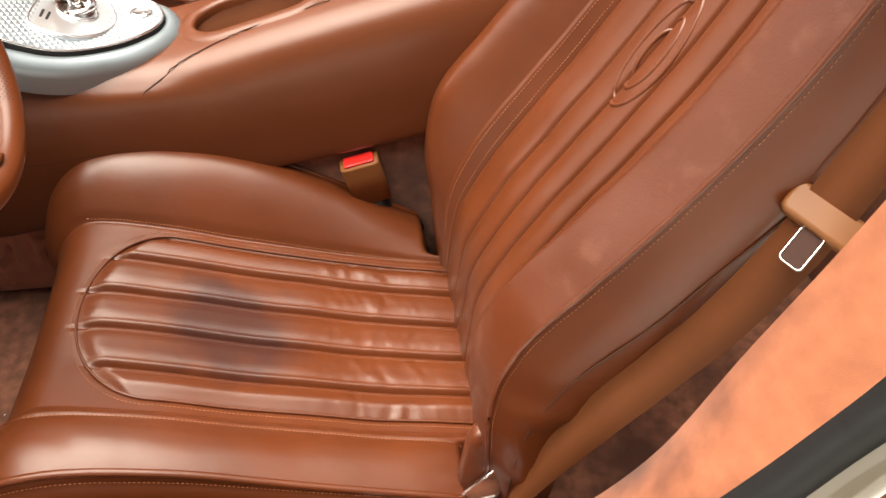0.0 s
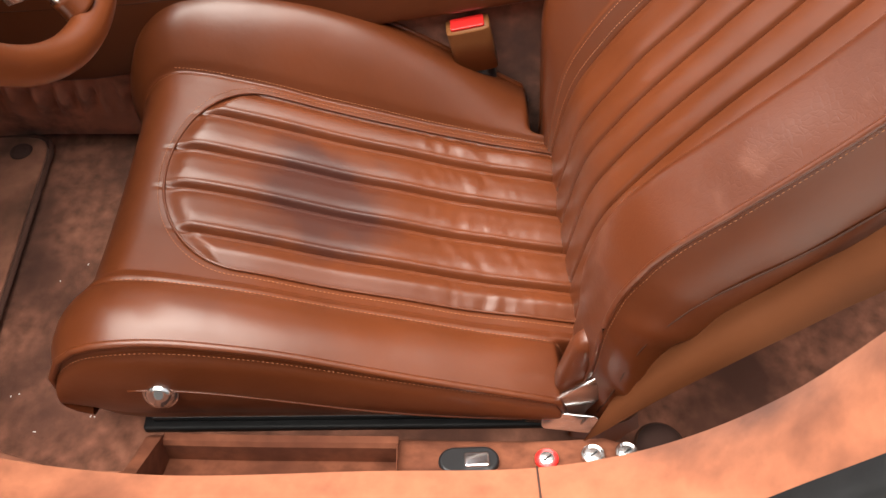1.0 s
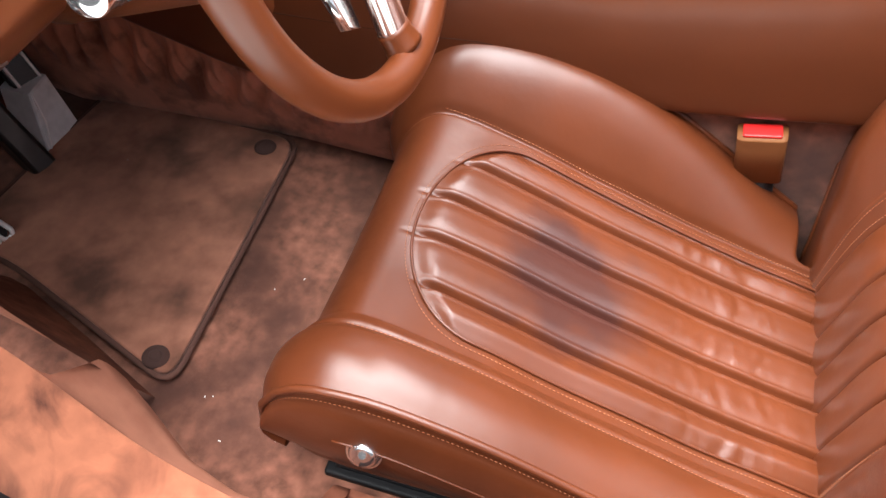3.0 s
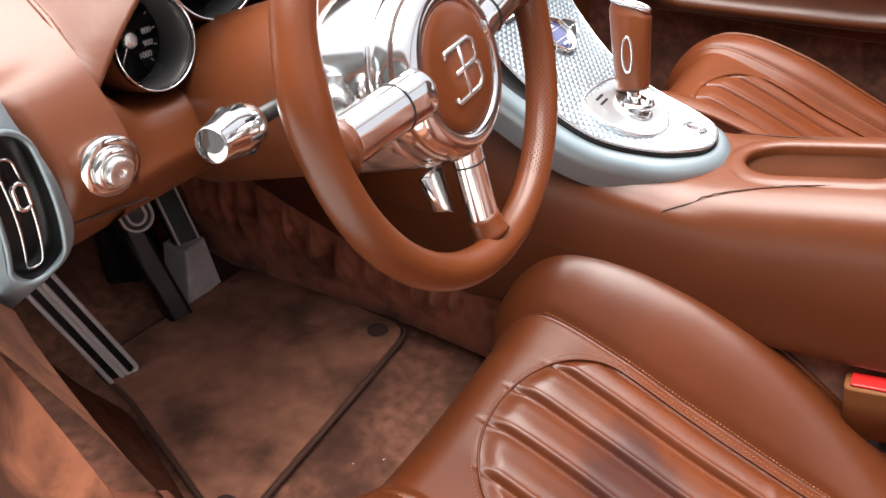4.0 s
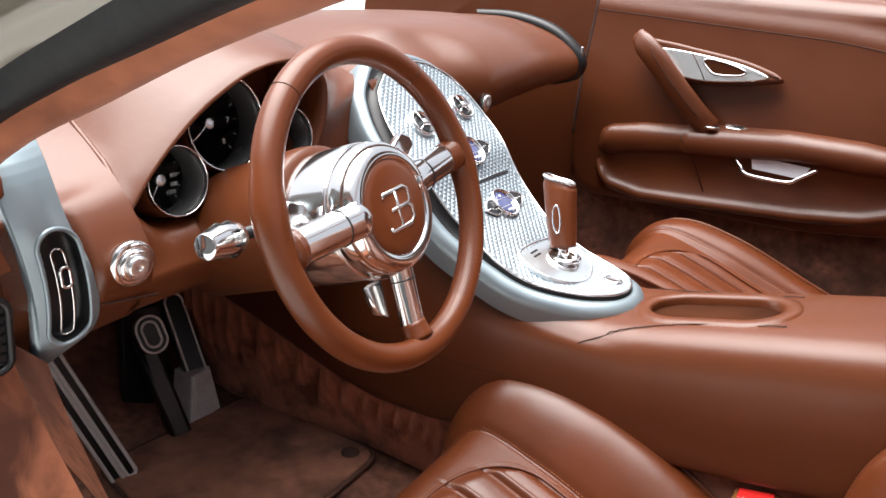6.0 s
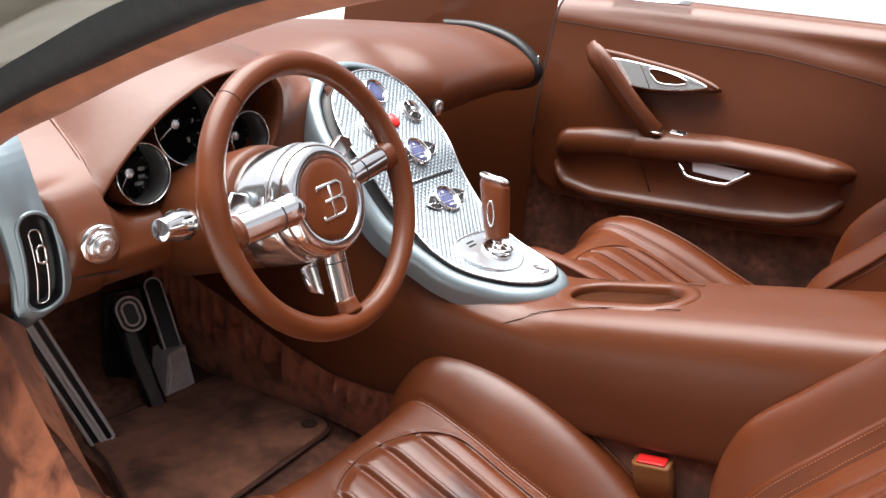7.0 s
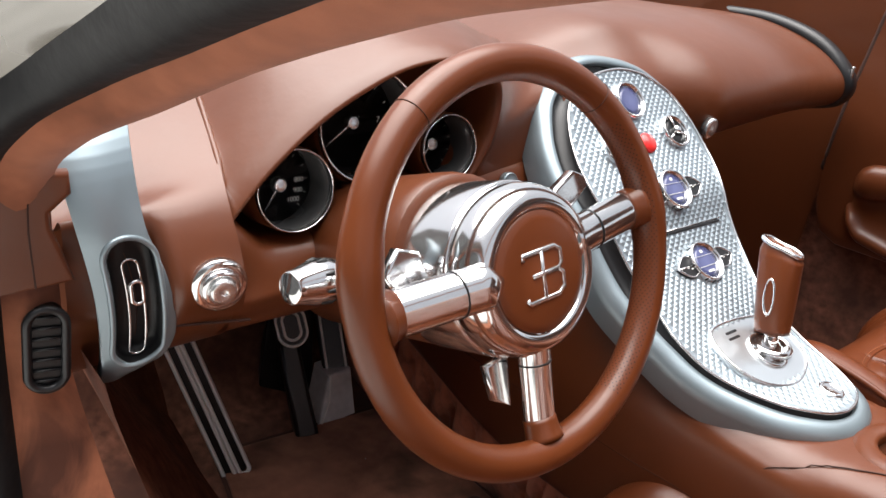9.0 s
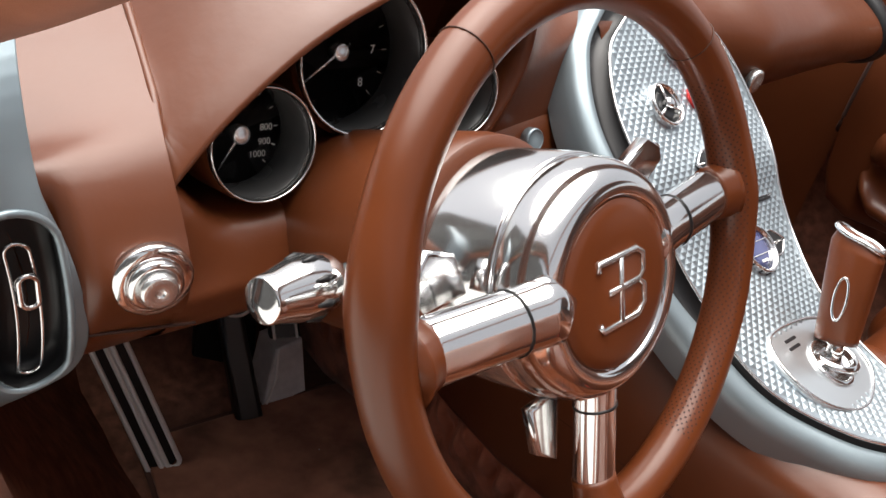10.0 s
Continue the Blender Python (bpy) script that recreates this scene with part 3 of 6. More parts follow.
def cushion_point(u, s):
    """s below 0: metres back along the top from the front roll; 0 to 1: over the front roll; 1 to 2: down the front."""
    y0 = -0.045
    front = 0.020 + 0.026 * smooth01((abs(u) - 0.14) / 0.06) - 0.010 * smooth01((abs(u) - 0.215) / 0.035)
    x = SEAT_X + u * (1.0 if s <= 0 else 1 - 0.05 * min(1, s) - 0.09 * max(0.0, s - 1))
    if s <= 0:
        return Vector((x, y0 + s, cushion_z(u, y0 + s)))
    z0 = cushion_z(u, y0)
    if s <= 1:
        w = s * math.pi / 2
        return Vector((x, y0 + (front - y0) * math.sin(w), 0.06 + (z0 - 0.06) * math.cos(w)))
    return Vector((x, front - 0.10 * (s - 1) ** 1.4, 0.06 - 0.05 * (s - 1)))


def mound(u, top, k, nose=0.0):
    """Side of the cushion: k from 0 at the piping to 1 at the foot."""
    side = 1 if u > 0 else -1
    return Vector((top.x + side * (0.012 * math.sin(math.pi * min(1, k * 1.1)) - 0.020 * k * k - 0.004 * math.exp(-((k - 0.10) / 0.035) ** 2)), top.y, top.z + (min(0.022 + 0.045 * (1 - math.sqrt(max(0.0, 1 - nose * nose))), top.z - 0.010) - top.z) * k))


seat = thing("driver_seat", (SEAT_X, -0.25, -0.01), "worn saddle-brown leather sports seat with quilted centre panel", "car seat", "front seats")
part("seat_base", plate(rounded_box(0.42, 0.34, 0.05), Matrix.Translation((SEAT_X, -0.19, -0.012)), 0.07, 0.02), BLACK, seat, "black seat base in shadow")
us = [-0.247 + 0.494 * k / 300 for k in range(301)]
ss = [-0.555 + 0.555 * k / 150 for k in range(151)] + [k / 14 for k in range(1, 15)] + [1.3, 1.6, 2.0]
grid = [[cushion_point(u, s) for u in us] for s in ss]
for _ in range(10):
    soft = [row[:] for row in grid]
    for i in range(132, len(grid) - 1):
        w = smooth01((i - 132) / 14)
        for j in range(len(us)):
            soft[i][j] = grid[i][j].lerp((grid[i - 1][j] + grid[i + 1][j]) / 2, 0.6 * w)
    grid = soft
part("cushion", sheet(grid), SEAT_LEATHER, seat, "creased leather cushion with a dark stained patch", flip=False)
for side in (-1, 1):
    tops = [row[-1 if side > 0 else 0] for row in grid]
    tops = [p for p in tops if p.z > 0.05]
    tip = max(p.y for p in tops)
    part("side_panel", sheet([[mound(side, p, k / 30, min(1.0, max(0.0, (p.y - tip + 0.055) / 0.055))) for k in range(31)] for p in tops]), SEAT_LEATHER, seat)
    line = [p + Vector((side * 0.002, 0, 0.001)) for p in tops[::3]]
    part("piping", tube(line, 0.0040, 8), SEAT_LEATHER, seat, "raised leather piping")
    line = [mound(side, p, 0.10) + Vector((side * 0.0015, 0, 0)) for p in tops[::3]]
    part("side_stitch", stitches(curve(line, 2)), STITCH, seat, "stitched line below the piping", kind="stuff")
    line = [mound(side, p, 0.40 + 0.28 * smooth01((-0.06 - p.y) / 0.4)) + Vector((side * 0.0006, 0, 0)) for p in tops[::3] if -0.46 < p.y < -0.05]
    part("side_seam", tube(line, 0.0012, 6), SEAT_LEATHER, seat, "curved seam on the side panel")
    seam = [cushion_point(0.157 if side > 0 else -0.174, -0.52 + 0.535 * k / 40) + Vector((0, 0, 0.002)) for k in range(41)]
    part("seam", stitches(seam), STITCH, seat, "tan stitched seam", kind="stuff")
edge_line = [(SEAT_X + 0.138 * math.sin(a), -0.157 + 0.097 * math.cos(a)) for a in [radians(-90 + 180 * k / 48) for k in range(49)]]
edge_line = [(SEAT_X - 0.138, -0.56 + 0.403 * k / 30) for k in range(30)] + edge_line + [(SEAT_X + 0.138, -0.157 - 0.403 * k / 30) for k in range(1, 31)]
part("seam", tube([(x, y, cushion_z(x - SEAT_X, y) + 0.0022) for x, y in edge_line], 0.0016, 6), SEAT_LEATHER, seat, "welted edge of the quilted panel")
outer = [(SEAT_X + (x - SEAT_X) * 1.055, y + (0.006 if y > -0.157 else 0)) for x, y in edge_line]
part("seam", stitches([(x, y, cushion_z(x - SEAT_X, y) + 0.0008) for x, y in outer]), STITCH, seat, "tan stitched edge of the quilted panel", kind="stuff")

BACK = [((-0.522, 0.03), (-0.515, 0.06)), ((-0.527, 0.116), (-0.502, 0.17)), ((-0.540, 0.20), (-0.492, 0.27)), ((-0.580, 0.279), (-0.512, 0.355)),
        ((-0.634, 0.36), (-0.570, 0.43)), ((-0.687, 0.435), (-0.640, 0.515)), ((-0.765, 0.56), (-0.705, 0.62)), ((-0.830, 0.70), (-0.775, 0.76)), ((-0.88, 0.84), (-0.84, 0.88)), ((-0.92, 0.90), (-0.90, 0.93))]
back_in = curve([(0, a[0], a[1]) for a, b in BACK], 12)
back_out = curve([(0, b[0], b[1]) for a, b in BACK], 12)


def back_point(u, i):
    p, q = back_in[i], back_out[i]
    a = abs(u)
    c, out, deep = p, (q - p).normalized(), (q - p).length
    if a > 0.138:
        # steep inner face, rounded crest, falling to the piping
        k = min(1.0, (a - 0.138) / 0.060)
        c = p + out * ((deep - 0.032) * (0.5 * smooth01(k) + 0.5 * math.sin(k * math.pi / 2)) + 0.018 * math.sin(math.pi * min(1.0, (a - 0.138) / 0.117)))
    if a < 0.15:
        gap = min(abs(u - s) for s in (-0.134, -0.084, -0.036, 0.012, 0.064, 0.134))
        c = c + out * (0.008 * math.sin(min(1, gap / 0.025) * math.pi / 2) ** 0.6 - 0.004 - 0.007 * math.exp(-(gap / 0.0024) ** 2))
    c = c + out * 0.002 * noise.noise(Vector((u * 16, i * 0.12, 3)))
    if u < -0.16:
        c = c + out * 0.0035 * smooth01((-u - 0.16) / 0.04) * math.exp(-((i - 20) / 13) ** 2) * noise.noise(Vector((u * 18 + i * 0.05, i * 0.33 + u * 30, 7.0)))
    taper = 1 - 0.10 * smooth01((i - 70) / 40) - 0.13 * (1 - smooth01(i / 20)) * smooth01((a - 0.13) / 0.08)
    return Vector((SEAT_X + u * taper, c.y, c.z))


us = [-0.255 + 0.51 * k / 340 for k in range(341)]
part("backrest", sheet([[back_point(u, i) for u in us] for i in range(len(back_in))]), SEAT_LEATHER, seat, "reclined leather backrest with vertical pleats", flip=False)
for side in (-1, 1):
    rows = []
    for i in range(len(back_in)):
        p = back_point(0.255 * side, i)
        away = (back_in[i] - back_out[i]).normalized()
        rows.append([p + away * d + Vector((side * (0.018 * abs(math.sin(math.pi * d / 0.17)) ** 1.3 - 0.16 * d), 0, -0.25 * d * 0.3)) for d in [0.17 * q / 24 for q in range(25)]])
        for q, v in enumerate(rows[-1]):
            low = math.exp(-((i - 22) / 16) ** 2) * math.sin(math.pi * q / 24)
            v.x += side * low * 0.008 * (noise.noise(Vector((q * 0.05 + i * 0.02, i * 0.28 - q * 0.10, 2.0))) + 0.3)
    part("bolster_side", sheet(rows), CLEAN_LEATHER, seat)
    line = [row[0] + Vector((side * 0.001, 0, 0)) for row in rows[::2]]
    part("piping", tube(line, 0.003, 8), SEAT_LEATHER, seat, "raised leather piping")

    for a in (0.139, 0.147):
        line = [back_point(a * side, i) + (back_out[i] - back_in[i]).normalized() * 0.0012 for i in range(0, len(back_in), 2)]
        part("seam", stitches(line), STITCH, seat, "tan stitched seam", kind="stuff")
    line = [row[1].lerp(row[2], 0.2) + Vector((side * 0.0010, 0, 0)) for row in rows[::2]]
    part("seam", stitches(line), STITCH, seat, "tan stitched seam beside the piping", kind="stuff")
    line = []
    for i in range(8, len(back_in) - 10, 2):
        d = 0.055 + 0.03 * smooth01((i - 8) / 60)
        line.append(back_point(0.255 * side, i) + (back_in[i] - back_out[i]).normalized() * d + Vector((side * (0.018 * abs(math.sin(math.pi * d / 0.17)) ** 1.3 - 0.16 * d + 0.0012), 0, -0.075 * d)))
    part("side_seam", tube(line, 0.0011, 6), SEAM, seat, "curved seam on the bolster's side")

part("hinge_cover", sheet([[Vector((SEAT_X - 0.226 + 0.013 * x * g, -0.508 + 0.024 * y * g + 0.10 * (0.06 - z), z)) for x, y in rounded_box(2, 2, 0.6)] for z, g in ((0.035, 1.0), (0.12, 1.0), (0.165, 0.95), (0.18, 0.75), (0.183, 0.4))], loop_v=True, caps=True), SEAT_LEATHER, seat, "leather cover over the backrest hinge")
part("hinge_bracket", plate([(0.040, 0.040), (0.006, 0.096), (-0.042, 0.156), (-0.052, 0.140), (-0.024, 0.064), (-0.020, 0.030)], Matrix.Translation((SEAT_X - 0.242, -0.50, 0)) @ Matrix(((0, 0, -1, 0), (1, 0, 0, 0), (0, 1, 0, 0), (0, 0, 0, 1))), 0.005, 0.0015), CHROME, seat, "bright metal hinge bracket")

emboss = min(range(len(back_in)), key=lambda n: abs(back_in[n].z - 0.479))
for grow in (1.0, 0.62):
    loop = []
    for q in range(40):
        w = 2 * math.pi * q / 40
        i = emboss + 6 * grow * math.sin(w)
        p = back_point(0.030 * grow * math.cos(w), int(i)).lerp(back_point(0.030 * grow * math.cos(w), int(i) + 1), i - int(i))
        loop.append(p + (back_out[emboss] - back_in[emboss]).normalized() * -0.0010)
    part("emboss_ring", tube(loop, 0.0026, 8, loop=True), SEAT_LEATHER, seat, "oval embossed ring in the backrest")

passenger_seat = copy_thing(seat, Matrix.Translation((0.360, -0.25, 0.105)) @ Matrix.Diagonal((-1, 1, 1, 1)))
passenger_seat.name = "passenger_seat"
for ob in passenger_seat.children_recursive:
    if ob.type == "MESH" and ob.data.materials and ob.data.materials[0] == SEAT_LEATHER:
        ob.material_slots[0].link = "OBJECT"
        ob.material_slots[0].material = CLEAN_LEATHER
tagged(passenger_seat, "clean saddle-brown leather passenger seat, set a little higher")

# ---- steering wheel ----
TILT_W = 0.40
WC = Vector((-0.388, 0.013, 0.570))
W = Matrix.Translation(WC) @ Matrix.Rotation(math.pi / 2 - TILT_W, 4, "X")   # z towards the driver, y up along the wheel
wheel = thing("steering_wheel", WC, "three-spoke leather steering wheel with polished metal hub", "steering wheel")
R_RIM = 0.1715


def rim_r(a):
    """Grip thickness round the rim: thumb rests at the spokes."""
    t = 0.0160
    for c in (8, 172):
        d = (math.degrees(a) - c + 180) % 360 - 180
        t += 0.0022 * math.exp(-(d / 9) ** 2)
    return t


ring = [2 * math.pi * k / 120 for k in range(120)]
part("rim", tube([W @ Vector((R_RIM * math.cos(a), R_RIM * math.sin(a), 0)) for a in ring], [rim_r(a) for a in ring], 20, loop=True, up=W.to_3x3() @ Vector((0, 0, 1))), WHEEL_LEATHER, wheel, "saddle-brown leather rim with worn inner side")
for deg in (128, 52):
    a = radians(deg)
    o = W @ Vector((R_RIM * math.cos(a), R_RIM * math.sin(a), 0))
    t = W.to_3x3() @ Vector((-math.sin(a), math.cos(a), 0))
    part("rim_seam", tube([o + 0.0163 * (math.cos(b) * (W.to_3x3() @ Vector((math.cos(a), math.sin(a), 0))) + math.sin(b) * (W.to_3x3() @ Vector((0, 0, 1)))) for b in [2 * math.pi * k / 24 for k in range(24)]], 0.0004, 6, loop=True, up=t), SEAM, wheel)
bm = bmesh.new()
for n in range(96):
    a = radians(-58 + 100 * n / 95)
    o, radial, axis = Vector((R_RIM * math.cos(a), R_RIM * math.sin(a), 0)), Vector((math.cos(a), math.sin(a), 0)), Vector((0, 0, 1))
    along = radial.cross(axis)
    for q in range(6):
        b = radians(118 + 16 * q + (8 if n % 2 else 0))
        nrm = radial * math.cos(b) + axis * math.sin(b)
        p, t = o + nrm * (rim_r(a) + 0.0002), nrm.cross(along)
        bm.faces.new([bm.verts.new(W @ (p + 0.0008 * (along * math.cos(w) + t * math.sin(w)))) for w in [k * math.pi / 3 for k in range(6)]])
part("perforation", bm, DARK_TRIM, wheel, "small dark perforations inside the rim", kind="stuff")
HUB = W @ Matrix.Translation((0.004, -0.007, 0))
part("hub_shroud", turned([(0.060, -0.122), (0.070, -0.120), (0.0775, -0.108), (0.0795, -0.09), (0.0795, -0.024), (0.0785, -0.0215), (0.0755, -0.021)], HUB, 72), CHROME, wheel, "polished metal column shroud")
part("hub", turned([(0.0755, -0.024), (0.0775, -0.019), (0.0775, -0.008), (0.0755, 0.0), (0.071, 0.0085), (0.0645, 0.0135), (0.0585, 0.0145), (0.0550, 0.0130), (0.0535, 0.010)], HUB, 72), CHROME, wheel, "polished metal hub ring")
part("hub_cap", turned([(0.054, 0.008), (0.053, 0.0125), (0.045, 0.0145), (0.03, 0.0155), (0.0, 0.016)], HUB, 48), WHEEL_LEATHER, wheel, "brown leather hub cap")
SPOKES = ((-0.150, -0.014, 0.0195), (0.150, 0.026, 0.0190), (0.002, -0.150, 0.0155))
for sx, sy, sr in SPOKES:
    d = Vector((sx, sy, 0)).normalized()
    far = Vector((sx, sy, 0)).length
    inner = 0.046 if sx < 0 else 0.055
    ps = [d * (inner + (far - inner - 0.005) * k / 12) + Vector((0, 0, -0.006 + (0.024 if sx < 0 else 0.004) * (1 - k / 12))) for k in range(13)]
    part("spoke", tube([W @ p for p in ps], [sr * (1.10 - 0.10 * smooth01(k / 4)) * (min(1.0, 0.12 + 0.46 * k) if sx < 0 else 1) for k in range(13)], 20, up=W.to_3x3() @ Vector((0, 0, 1)), flat=0.85), CHROME, wheel, "polished metal spoke")
    at = (far - 0.062 - inner) / (far - inner - 0.005)
    q = d * (far - 0.062) + Vector((0, 0, -0.006 + (0.024 if sx < 0 else 0.004) * (1 - at)))
    part("spoke_joint", tube([W @ q, W @ (q + d * 0.0015)], sr * 1.03, 20, up=W.to_3x3() @ Vector((0, 0, 1)), flat=0.87), BLACK, wheel)
    start = {-0.150: 0.008, 0.150: 0.006, 0.002: 0.010}[sx]
    ps = [d * (far - start + (start + 0.010) * k / 5) + Vector((0, 0, -0.006 + 0.004 * k / 5)) for k in range(6)]
    part("spoke_sleeve", tube([W @ p for p in ps], [sr * (1.06 + 0.18 * (k / 5) ** 2) for k in range(6)], 20, up=W.to_3x3() @ Vector((0, 0, 1)), flat=0.85), WHEEL_LEATHER, wheel, "leather sleeve where the spoke meets the rim")

EM = HUB @ Matrix.Translation((0.001, -0.002, 0.0150)) @ pose(0, 0, 0, 0, 0, 5) @ Matrix.Diagonal((0.80, 0.92, 1, 1))
frame_bits = [[(-0.030, 0.018), (-0.030, 0.023), (0.018, 0.023), (0.027, 0.018), (0.027, 0.006), (0.021, 0.001), (0.028, -0.004), (0.028, -0.017), (0.019, -0.023), (-0.026, -0.023), (-0.030, -0.018)],
              [(-0.002, 0.023), (-0.002, -0.023)], [(-0.018, 0.001), (0.021, 0.001)]]
for n, bits in enumerate(frame_bits):
    part("badge_bar", tube([EM @ Vector((x + 0.06 * y, y, 0.001)) for x, y in bits], 0.0023, 6, flat=0.5, up=W.to_3x3() @ Vector((0, 0, 1))), BRUSHED, wheel, "thin satin metal badge bar")
for fin in ([(-0.082, 0.000), (-0.090, 0.026), (-0.112, 0.032), (-0.128, 0.012), (-0.118, -0.006)],
            [(0.060, 0.026), (0.078, 0.056), (0.104, 0.070), (0.120, 0.064), (0.122, 0.052), (0.100, 0.036), (0.085, 0.012)]):
    part("shift_paddle", plate(fin, W @ Matrix.Translation((0, 0.0, -0.040)), 0.010, 0.003), CHROME, wheel, "polished metal shift paddle")
fin = [(-0.012, -0.080), (-0.040, -0.085), (-0.034, -0.118), (-0.014, -0.128)]
part("column_tab", plate(fin, W @ Matrix.Translation((0, 0.0, -0.030)), 0.008, 0.003), CHROME, wheel, "polished metal tab")

# ---- dashboard ----
def dash_profile(x):
    """Points (y, z) from the windscreen over the top and face to the underside."""
    e = max(0.0, (abs(x - 0.0) - 0.45) / 0.23)
    if x < -0.4:
        drop = 0.05 * e * e
        face, low = 0.215 + 0.01 * e, 0.415 - 0.02 * e
        sunk = face + 0.034 * smooth01((-0.617 - x) / 0.014)
        if x < -0.2:
            return [(0.95, 0.625 - drop), (0.70, 0.645 - drop), (0.50, 0.640 - drop), (0.38, 0.618 - drop), (0.29, 0.592 - drop), (face + 0.02, 0.56), (sunk - 0.018, 0.51),
                    (sunk - 0.02, 0.475), (sunk + 0.005, 0.435), (face + 0.06, low - 0.01), (face + 0.16, low + 0.0), (face + 0.35, low + 0.04)]
    k = smooth01(x / 0.64)
    low_top = 0.040 * (1 - smooth01((x + 0.10) / 0.20))
    back = 0.040 * (1 - smooth01((abs(x) - 0.10) / 0.11))
    m = smooth01((x - 0.30) / 0.32)
    return [(y + 0.026 * m * (y < 0.45) + (back if z < 0.675 else 0.4 * back if z < 0.69 else 0), z - 0.022 * m - (low_top if z > 0.64 else 0)) for y, z in ((0.95, 0.635), (0.70, 0.668 + 0.006 * k), (0.50, 0.690 + 0.008 * k), (0.38, 0.693 + 0.008 * k), (0.285, 0.672 + 0.01 * k), (0.225, 0.635 + 0.015 * k), (0.208, 0.592 + 0.025 * k),
            (0.225, 0.55 + 0.04 * k), (0.262, 0.520 + 0.065 * k), (0.32, 0.505 + 0.07 * k), (0.42, 0.50 + 0.06 * k), (0.58, 0.50 + 0.05 * k))]


def dash_rows(x0, x1, n, lean=None):
    rows = []
    for i in range(n + 1):
        x = x0 + (x1 - x0) * i / n
        rows.append(curve([(x + (lean(y) * i / n if lean else 0), y, z) for y, z in dash_profile(x)], 5))
    return rows


dash = thing("dashboard", (0.0, 0.5, 0.4), "saddle-brown leather dashboard with rounded passenger side", "dashboard")
part("passenger_pad", sheet(dash_rows(-0.10, 0.626, 48)), LEATHER, dash, "rounded leather pad lit from the windscreen")
part("end_pad", sheet(dash_rows(-0.700, -0.5545, 24, lambda y: 0.045 * max(0.0, min(1.6, (y - 0.235) / 0.175)))), LEATHER, dash)
rows = []
for i in range(25):
    x = -0.56 + 0.48 * i / 24
    d = 0.045 * smooth01((-0.40 - x) / 0.15)
    rows.append(curve([(x, 0.95, 0.625 - d * 0.3), (x, 0.70, 0.648 - d * 0.6), (x, 0.52, 0.658 - d), (x, 0.42, 0.655 - d), (x, 0.36, 0.62 - d), (x, 0.35, 0.55 - d)], 4))
part("top_pad", sheet(rows), LEATHER, dash)
rows = [curve([(x, 0.40, 0.585), (x, 0.30, 0.57), (x, 0.249, 0.556), (x, 0.229, 0.535), (x, 0.214, 0.50), (x, 0.212, 0.46), (x, 0.25, 0.42), (x, 0.40, 0.42)], 5) for x in [-0.243 + 0.103 * q / 10 for q in range(11)]]
part("inner_face", sheet(rows), LEATHER, dash)
# lower face under the gauges, and the recess that holds them
rows = []
for i in range(41):
    x = -0.562 + 0.362 * i / 40
    up = 0.038 * (1 - smooth01((x + 0.562) / 0.05))
    rows.append(curve([(x, 0.40, 0.506 + up), (x, 0.30, 0.508 + up), (x, 0.252, 0.512 + up), (x, 0.226, 0.506 + 0.8 * up), (x, 0.209, 0.483), (x, 0.204, 0.465), (x, 0.225, 0.43), (x, 0.28, 0.407), (x, 0.40, 0.41), (x, 0.60, 0.45)], 5))
part("lower_face", sheet(rows), LEATHER, dash)
rows = []
for x in [-0.565 + 0.34 * i / 14 for i in range(15)]:
    top = interp(x, [(-0.565, 0.545), (-0.519, 0.586), (-0.468, 0.631), (-0.420, 0.660), (-0.368, 0.681), (-0.31, 0.689), (-0.262, 0.68), (-0.225, 0.66)])
    rows.append([(x, 0.325 + 0.02 * math.sin(k * 3), 0.46 + (top - 0.46) * k) for k in (0, 0.25, 0.5, 0.75, 1)])
part("gauge_recess", sheet(rows), LEATHER, dash, "shaded leather recess behind the gauges")
